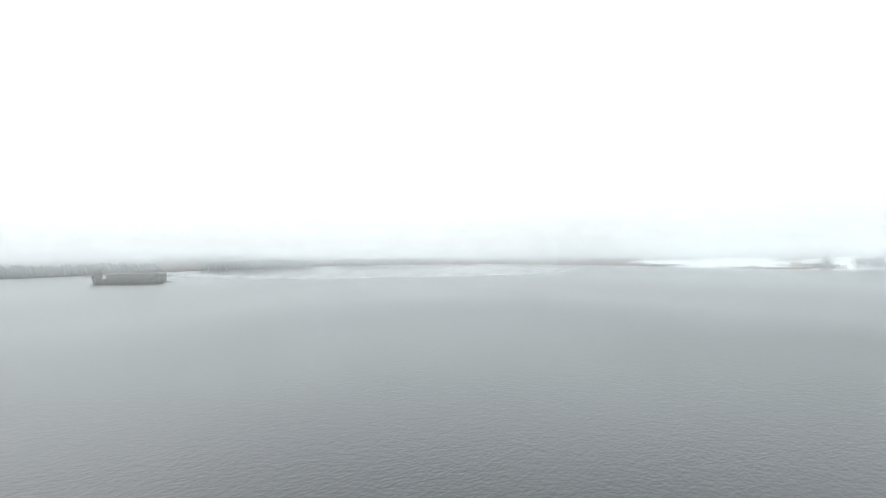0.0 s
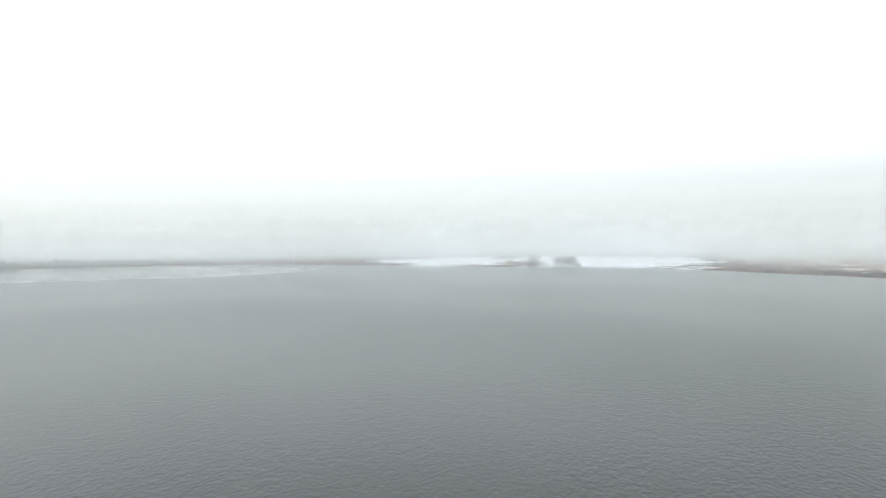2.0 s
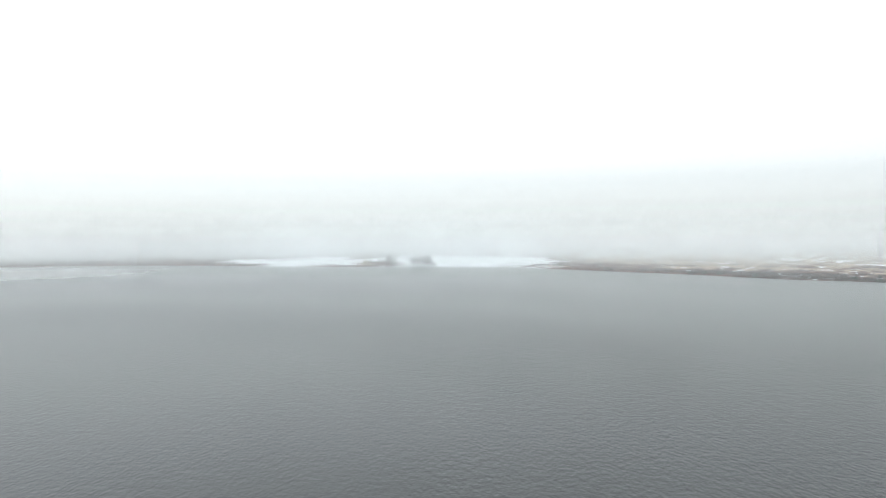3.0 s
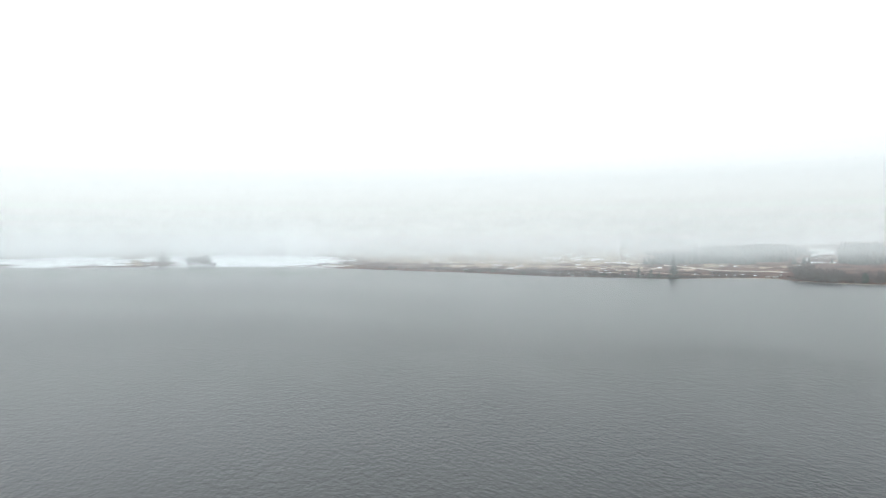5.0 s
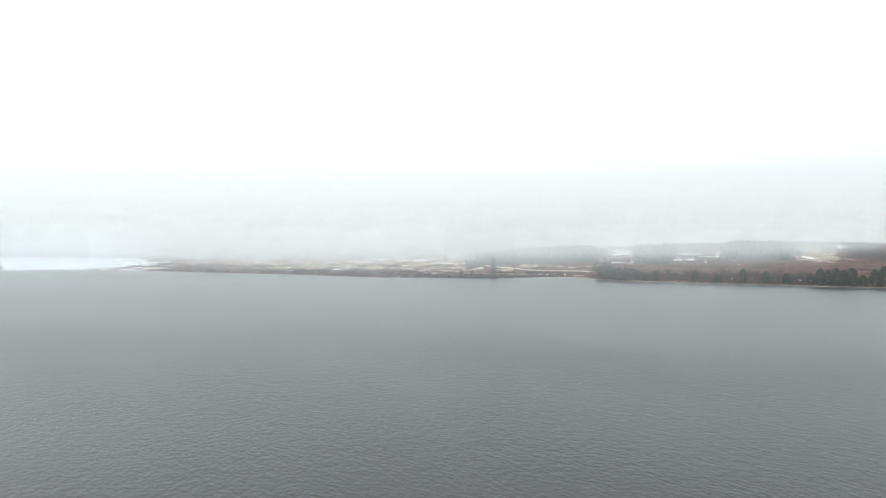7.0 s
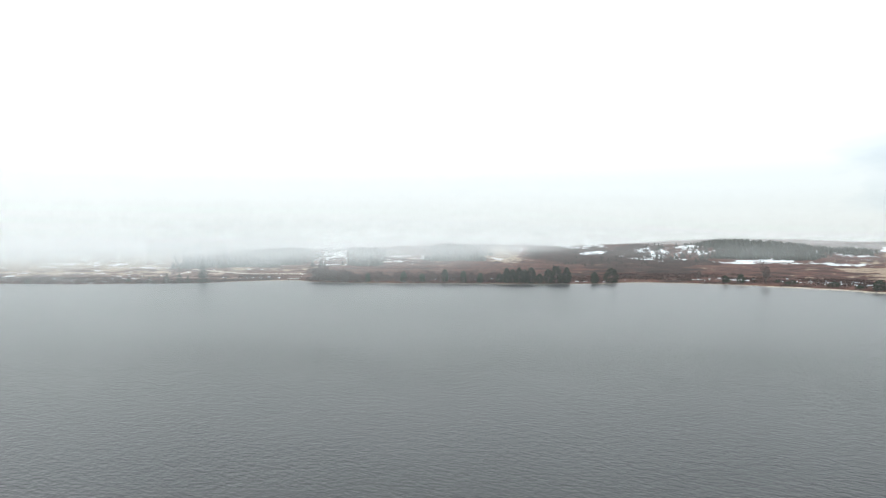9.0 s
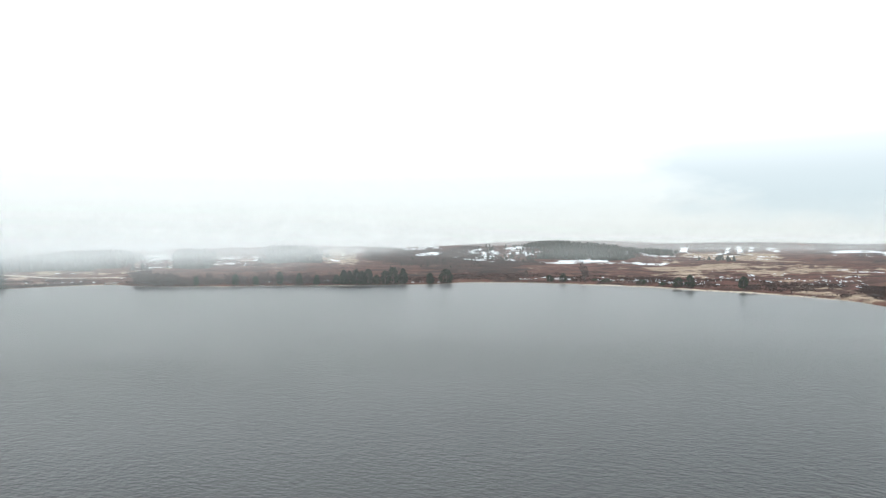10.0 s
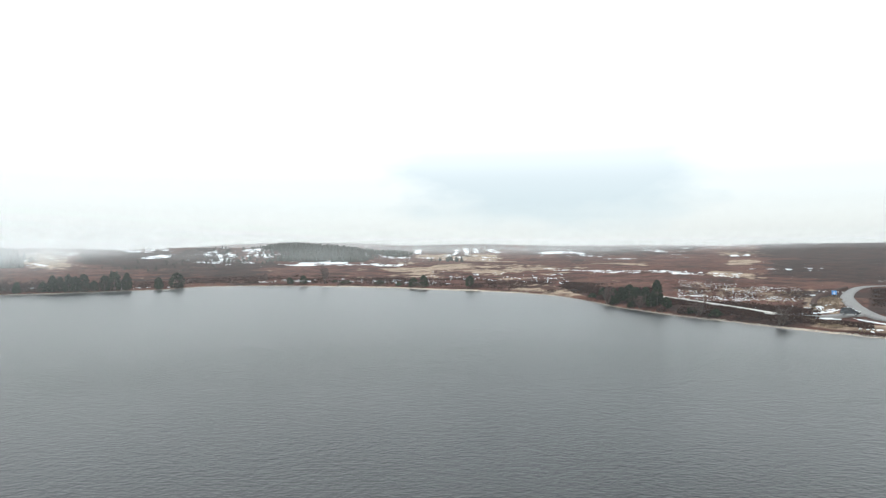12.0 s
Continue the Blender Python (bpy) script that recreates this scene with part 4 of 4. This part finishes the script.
# ---- road, lay-by and what stands there ----
def ribbon(name, points, widths, material, label, category, lift=0.12, drop=0.5, kind="structure", crown=0.05):
    """A strip laid over the land along plan points (bearing, metres past the waterline)."""
    places = []
    for (a0, d0), (a1, d1) in zip(points, points[1:]):
        p, q = Vector(spot(a0, d0)), Vector(spot(a1, d1))
        n = max(2, int((q - p).length / 2.5))
        places += [p.lerp(q, k / n) for k in range(n)]
    places.append(Vector(spot(*points[-1])))
    for _ in range(10):
        places = [places[0]] + [(places[i - 1] + 2 * places[i] + places[i + 1]) / 4 for i in range(1, len(places) - 1)] + [places[-1]]
    verts, faces = [], []
    for i, p in enumerate(places):
        w = np.interp(i / (len(places) - 1), np.linspace(0, 1, len(widths)), widths) / 2
        along = (places[min(i + 1, len(places) - 1)] - places[max(i - 1, 0)]).normalized()
        side = Vector((along.y, -along.x, 0)).normalized()
        for f, dz in ((-1.04, -drop), (-1, 0), (-0.5, crown * 0.8), (0, crown), (0.5, crown * 0.8), (1, 0), (1.04, -drop)):
            ragged = 1 + 0.08 * float(fbm(i * 0.9, f * 5, 3, 2, 4))
            verts.append(tuple(p + side * w * f * ragged + Vector((0, 0, lift + dz))))
    for i in range(len(places) - 1):
        for j in range(6):
            a = i * 7 + j
            faces.append((a, a + 1, a + 8, a + 7))
    ob = raw(name, verts, faces, material)
    for f in ob.data.polygons:
        f.use_smooth = True
    return tagged(ob, label, category, kind=kind)


ribbon("road", [(-158.5, 15), (-156.0, 20), (-154.2, 26), (-153.0, 42), (-152.35, 60), (-152.0, 84), (-152.15, 108), (-152.6, 132), (-153.4, 150), (-155.2, 164), (-159, 172)],
       [3.2, 3.2, 3.8, 3.4, 3.1, 3.1, 3.2], ASPHALT, "narrow grey asphalt road bending across the moor", "road", 0.28)
ribbon("lay_by", [(-147.4, 17), (-149.5, 20), (-151.0, 24.5), (-152.6, 30), (-153.2, 38)], [1.6, 3.0, 4.6, 5.5, 4.5], ASPHALT, "wet grey lay-by beside the road", "lay-by", 0.2)
ribbon("snow_verge", [(-157.5, 10), (-155.2, 14), (-153.6, 20.5), (-152.7, 22.8)], [1.0, 1.4, 1.0, 0.4], SNOW, "line of old snow along the road verge", "snow", 0.14, 0.12, "stuff")
ribbon("snow_verge", [(-151.65, 44), (-151.0, 34), (-149.8, 28), (-148.2, 23)], [0.4, 1.0, 1.2, 0.4], SNOW, "line of old snow along the lay-by", "snow", 0.14, 0.12, "stuff")
ribbon("snow_verge", [(-151.7, 19.8), (-150.0, 16.8), (-148.0, 14.6)], [0.5, 1.0, 0.4], SNOW, "line of old snow along the lay-by", "snow", 0.14, 0.12, "stuff")
ribbon("bank_path", [(-138.0, 47), (-140.2, 41), (-142.4, 35.5), (-144.2, 28), (-145.7, 22.5), (-147.6, 17.5)], [0.6, 0.7, 0.8, 0.9, 1.2, 1.8], PATH_SNOW, "pale snow-dusted path along the bank", "path", 0.5, 0.4)
ribbon("moor_track", [(-66.5, 122), (-68.5, 100), (-70.2, 76), (-71.5, 66), (-74.2, 68), (-75.2, 60)], [3.0, 3.0, 4.0, 3.0, 3.0], GRAVEL, "pale track winding over the moor", "track", 0.25)


def make_car():
    """A dark small estate car, nose towards +x."""
    ob = thing("car", "dark parked hatchback in the lay-by", "car")
    profile = [(-2.0, 0.32), (-2.05, 0.75), (-1.9, 1.0), (-1.55, 1.42), (-0.9, 1.52), (0.1, 1.48), (0.85, 1.02), (1.7, 0.88), (2.0, 0.68), (2.05, 0.35)]
    bm = bmesh.new()
    sides = []
    for y, tuck in ((-0.86, 1), (-0.8, 0), (0.8, 0), (0.86, 1)):
        sides.append([bm.verts.new((x * (0.985 if not tuck else 1), y * (1 if z < 1.0 else 0.82), z)) for x, z in profile])
    for a, b in zip(sides, sides[1:]):
        for k in range(len(profile)):
            q = (k + 1) % len(profile)
            bm.faces.new((a[k], a[q], b[q], b[k]))
    bm.faces.new(sides[0][::-1])
    bm.faces.new(sides[-1])
    bmesh.ops.recalc_face_normals(bm, faces=bm.faces)
    bmesh.ops.bevel(bm, geom=[e for e in bm.edges if e.calc_face_angle(0) > 0.5], offset=0.05, segments=2, affect="EDGES")
    body = part("body", bm, CAR_PAINT, ob)
    for name, quad in (("windscreen", [(0.83, -0.66, 1.05), (0.83, 0.66, 1.05), (0.2, 0.6, 1.45), (0.2, -0.6, 1.45)]),
                       ("rear_window", [(-1.9, 0.64, 1.05), (-1.9, -0.64, 1.05), (-1.6, -0.6, 1.4), (-1.6, 0.6, 1.4)])):
        bm = bmesh.new()
        vs = [bm.verts.new(Vector(p) + Vector((0.03 if name == "windscreen" else -0.03, 0, 0.03))) for p in quad]
        bm.faces.new(vs)
        bmesh.ops.solidify(bm, geom=bm.faces[:], thickness=0.02)
        part(name, bm, GLASS, body)
    for s in (-1, 1):
        for x0, x1, t0, t1 in ((-1.5, -0.75, -1.35, -0.75), (-0.68, 0.62, -0.68, 0.15)):
            bm = bmesh.new()
            vs = [bm.verts.new((x, s * y, z)) for x, y, z in ((x0, 0.74, 1.04), (x1, 0.74, 1.04), (t1, 0.71, 1.4), (t0, 0.71, 1.4))]
            bm.faces.new(vs)
            bmesh.ops.solidify(bm, geom=bm.faces[:], thickness=0.03)
            part("side_window", bm, GLASS, body)
        bm = bmesh.new()
        box(bm, (0.12, 0.16, 0.12), (0.7, s * 0.93, 1.0), 0, 0.02)
        part("mirror", bm, CAR_PAINT, body)
        bm = bmesh.new()
        box(bm, (0.1, 0.36, 0.14), (1.95, s * 0.6, 0.66), 0, 0.02)
        part("headlight", bm, LAMP, body)
        bm = bmesh.new()
        box(bm, (0.08, 0.2, 0.3), (-1.98, s * 0.68, 0.72), 0, 0.02)
        part("tail_light", bm, RED_LAMP, body)
        for x in (-1.25, 1.28):
            wheel = part("wheel", wheel_ring(0.31, 0.19, 0.17, 20), RUBBER, ob)
            wheel.matrix_basis = pose(x, s * 0.76, 0.31, 90, 0, 0)
            part("rim", wheel_ring(0.19, 0.02, 0.18, 14), ALLOY, wheel)
    return ob


def wheel_ring(r_out, r_in, width, n):
    bm = bmesh.new()
    rows = [(r_in, -width / 2), (r_out * 0.94, -width / 2), (r_out, -width * 0.35), (r_out, width * 0.35), (r_out * 0.94, width / 2), (r_in, width / 2)]
    rings = [[bm.verts.new((r * math.cos(2 * math.pi * k / n), r * math.sin(2 * math.pi * k / n), z)) for k in range(n)] for r, z in rows]
    for a, b in zip(rings, rings[1:] + rings[:1]):
        for k in range(n):
            bm.faces.new((a[k], a[(k + 1) % n], b[(k + 1) % n], b[k]))
    return bm


def on_strip(ob, az, d, lift, turn):
    x, y, z = spot(az, d)
    ob.matrix_basis = pose(x, y, z + lift, 0, 0, turn)
    return ob


car = make_car()
on_strip(car, -152.25, 27.5, 0.42, -152.25 - 12)
car.scale = (1.0, 1.0, 1.22)


def make_sign():
    ob = thing("sign_board", "blue information board with white emblem on posts", "sign")
    bm = bmesh.new()
    box(bm, (1.7, 0.06, 1.5), (0, 0, 0.9), 0, 0.015)
    part("board", bm, BLUE, ob)
    bm = bmesh.new()
    box(bm, (0.9, 0.012, 0.16), (0, -0.038, 1.35), 0, 0.004)
    box(bm, (0.18, 0.012, 0.55), (0.0, -0.038, 1.5), 0, 0.004)
    box(bm, (0.5, 0.012, 0.12), (0.1, -0.038, 1.12), 0, 0.004)
    part("emblem", bm, WHITE, ob, "plain white emblem bars")
    for x in (-0.7, 0.7):
        bm = bmesh.new()
        box(bm, (0.1, 0.1, 2.35), (x, 0.09, 0), 0, 0.01)
        part("post", bm, TIMBER, ob)
    return ob


sign = on_strip(make_sign(), -151.25, 86, -0.05, -151.25 - 10)
sign.scale = (0.82, 0.82, 0.82)


ribbon("turf_dyke", [(-149.95, 47), (-149.9, 58), (-150.1, 72), (-150.45, 88), (-150.95, 104), (-151.6, 122), (-152.0, 130)], [1.3, 1.5, 1.3], HEATHER, "dark turf dyke curving round the lay-by", "dyke", 0.75, 1.2, "structure", 0.2)


def make_bridge():
    ob = thing("bridge", "small pale concrete footbridge over the burn mouth", "bridge")
    bm = bmesh.new()
    box(bm, (9.0, 1.6, 0.28), (0, 0, 0.85), 0, 0.05)
    part("deck", bm, CONCRETE, ob)
    for x in (-4.0, 0.0, 4.0):
        bm = bmesh.new()
        box(bm, (0.6, 1.6, 1.9), (x, 0, -1.0), 0, 0.05)
        part("pier", bm, STONE, ob)
    for y in (-0.72, 0.72):
        bm = bmesh.new()
        box(bm, (9.0, 0.06, 0.08), (0, y, 1.75))
        part("rail", bm, TIMBER, ob)
        for k in range(6):
            bm = bmesh.new()
            box(bm, (0.1, 0.1, 0.7), (-4.3 + 1.72 * k, y, 1.1))
            part("post", bm, TIMBER, ob)
    return ob


bridge = make_bridge()
bx, by, bz = spot(-74.35, 3)
bridge.matrix_basis = pose(bx, by, 0.0, 0, 0, -74.35)


# ---- heather, grass and stones near the shore: too many to count ----
def make_tufts(name, az0, az1, d0, d1, count, size, seed, material, label, category, blades=5):
    rnd = random.Random(seed)
    az = np.array([rnd.uniform(az0, az1) for _ in range(count)])
    d = np.array([rnd.uniform(d0, d1) for _ in range(count)])
    r = shore(az) + d
    keep = fbm(-r * np.sin(np.radians(az)), r * np.cos(np.radians(az)), 14, 3, 40 + seed) > -0.12
    rim = np.minimum(np.minimum(az - az0, az1 - az) / 1.2, np.minimum(d - d0, d1 - d) / (0.25 * (d1 - d0)))
    keep &= rim > np.array([rnd.random() for _ in range(count)]) * 0.9 + 0.35 * fbm(az * 9, d, 6, 2, seed)
    az, d, r = az[keep], d[keep], r[keep]
    z = land(az, d)
    verts, faces = [], []
    for x, y, h in zip(-r * np.sin(np.radians(az)), r * np.cos(np.radians(az)), z):
        s = size * rnd.uniform(0.6, 1.4)
        for _ in range(blades):
            a, lean, w = rnd.uniform(0, 6.283), rnd.uniform(0.2, 0.9) * s, s * rnd.uniform(0.2, 0.4)
            ca, sa = math.cos(a), math.sin(a)
            i = len(verts)
            verts += [(x - sa * w * 0.4, y + ca * w * 0.4, h - 0.1), (x + sa * w * 0.4, y - ca * w * 0.4, h - 0.1),
                      (x + ca * lean * 0.5 + sa * w, y + sa * lean * 0.5 - ca * w, h + s * 0.55), (x + ca * lean, y + sa * lean, h + s * rnd.uniform(0.7, 1.0)),
                      (x + ca * lean * 0.5 - sa * w, y + sa * lean * 0.5 + ca * w, h + s * 0.55)]
            faces += [(i, i + 1, i + 2, i + 3, i + 4)]
    ob = raw(name, verts, faces, material)
    return tagged(ob, label, category, kind="stuff")


make_tufts("heather", -150.5, -134, 3, 46, 12000, 0.42, 1, HEATHER, "dark brown heather on the bank", "heather")
make_tufts("heather", -154, -145, 6, 16, 2200, 0.38, 2, HEATHER, "dark brown heather on the bank", "heather")
make_tufts("heather", -139, -131, 16, 90, 5000, 0.5, 3, HEATHER, "reddish brown heather behind the shore", "heather")
make_tufts("heather", -131, -100, 5, 90, 9000, 0.5, 4, HEATHER, "reddish brown heather behind the beach", "heather")
make_tufts("heather", -160, -153.4, 60, 140, 9000, 0.4, 5, HEATHER, "dark heather inside the road bend", "heather")
make_tufts("heather", -100, -50, 3, 60, 8000, 0.55, 6, HEATHER, "brown heather along the shore", "heather")
make_tufts("heather", -149.8, -140, 44, 135, 1500, 0.35, 10, HEATHER, "brown heather among bleached grass", "heather")
make_tufts("grass_tufts", -152, -149.6, 34, 130, 3000, 0.3, 7, STRAW, "bleached moor grass by the lay-by", "grass")
make_tufts("grass_tufts", -149.8, -140, 44, 135, 1800, 0.28, 8, STRAW, "bleached grass among brown heather", "grass")
make_tufts("grass_tufts", -156, -149, 3, 16, 1600, 0.3, 9, STRAW, "bleached grass above the stony shore", "grass")


def make_snow_scraps(az0, az1, d0, d1, count, size, seed, label, low=-0.05):
    """Scraps of old snow caught on tussocks and in hollows."""
    rnd = random.Random(seed)
    verts, faces = [], []
    az = np.array([rnd.uniform(az0, az1) for _ in range(count)])
    feet = spots(az, np.array([rnd.uniform(d0, d1) for _ in range(count)]))
    kept = fbm(feet[:, 0], feet[:, 1], 17, 3, 60 + seed) > low
    for az, (x, y, z) in zip(az[kept].tolist(), feet[kept].tolist()):
        s = size * rnd.choice((0.4, 0.6, 0.6, 0.9, 1.5))
        a, long, i, n = radians(az) + rnd.gauss(0, 0.4), rnd.uniform(1.0, 2.6), len(verts), 8
        for f, h in ((1.0, -0.08), (0.72, 0.2), ):
            for k in range(n):
                t = 2 * math.pi * k / n
                u, v = s * f * long * math.cos(t) * rnd.uniform(0.75, 1.2), s * f * math.sin(t) * rnd.uniform(0.75, 1.2)
                verts.append((x + u * math.cos(a) - v * math.sin(a), y + u * math.sin(a) + v * math.cos(a), z + h * min(1.6, s + 0.35)))
        verts.append((x, y, z + 0.28 * min(1.6, s + 0.35)))
        for k in range(n):
            q = (k + 1) % n
            faces += [(i + k, i + q, i + n + q, i + n + k), (i + n + k, i + n + q, i + 2 * n)]
    ob = raw("snow_scraps", verts, faces, SNOW)
    return tagged(ob, label, "snow", kind="stuff")


make_snow_scraps(-149.2, -140.4, 42, 132, 1300, 0.13, 1, "scraps of old snow among brown heather")
make_snow_scraps(-155.5, -147, 4, 20, 160, 0.35, 2, "scraps of old snow above the stony shore")
make_snow_scraps(-151.8, -149.4, 36, 130, 160, 0.4, 3, "scraps of old snow on bleached grass")
make_snow_scraps(-101.8, -95, 2.5, 12, 30, 0.3, 4, "scraps of old snow along the shore")
make_snow_scraps(-113, -106, 14, 40, 80, 0.4, 5, "scraps of old snow in brown heather")
make_snow_scraps(-122, -113, 20, 60, 120, 0.38, 6, "scraps of old snow in brown heather", 0.05)
make_snow_scraps(-132, -120, 60, 150, 240, 0.4, 7, "scraps of old snow on the moor", 0.05)
make_snow_scraps(-145, -130, 185, 230, 420, 0.42, 8, "scraps of old snow on the moor", 0.0)
make_snow_scraps(-93, -83, 18, 60, 160, 0.5, 9, "scraps of old snow in brown heather", 0.05)
make_snow_scraps(-75, -45, 5, 60, 110, 0.5, 10, "scraps of old snow on the moor", 0.08)
make_snow_scraps(-75, -42, 60, 330, 150, 1.2, 11, "scraps of old snow on the pale moor", 0.0)
make_snow_scraps(-158, -145.5, 285, 310, 90, 0.5, 12, "scraps of old snow on dark heather", 0.1)


def make_stones(az0, az1, d0, d1, count, size, seed):
    rnd = random.Random(seed)
    verts, faces = [], []
    cube = [(-1, -1, -1), (1, -1, -1), (1, 1, -1), (-1, 1, -1), (-0.7, -0.7, 0.7), (0.7, -0.7, 0.7), (0.7, 0.7, 0.7), (-0.7, 0.7, 0.7)]
    feet = spots([rnd.uniform(az0, az1) for _ in range(count)], [rnd.uniform(d0, d1) for _ in range(count)])
    for x, y, z in feet.tolist():
        s, a, i = size * rnd.uniform(0.4, 1.5), rnd.uniform(0, 6.28), len(verts)
        for u, v, w in cube:
            u, v, w = (q * rnd.uniform(0.7, 1.15) * s for q in (u, v, w * 0.6))
            verts.append((x + u * math.cos(a) - v * math.sin(a), y + u * math.sin(a) + v * math.cos(a), max(z, -0.05) + w))
        faces += [(i + p, i + q, i + r, i + t) for p, q, r, t in ((4, 5, 6, 7), (0, 1, 5, 4), (1, 2, 6, 5), (2, 3, 7, 6), (3, 0, 4, 7))]
    ob = raw("shore_stones", verts, faces, ROCK)
    return tagged(ob, "small pale stones along the waterline", "stones", kind="stuff")


make_stones(-156, -131, 0.0, 2.0, 900, 0.17, 1)
make_stones(-131, -100, 0.2, 3.0, 500, 0.3, 2)
make_stones(-100, -60, 0.2, 2.0, 400, 0.35, 3)
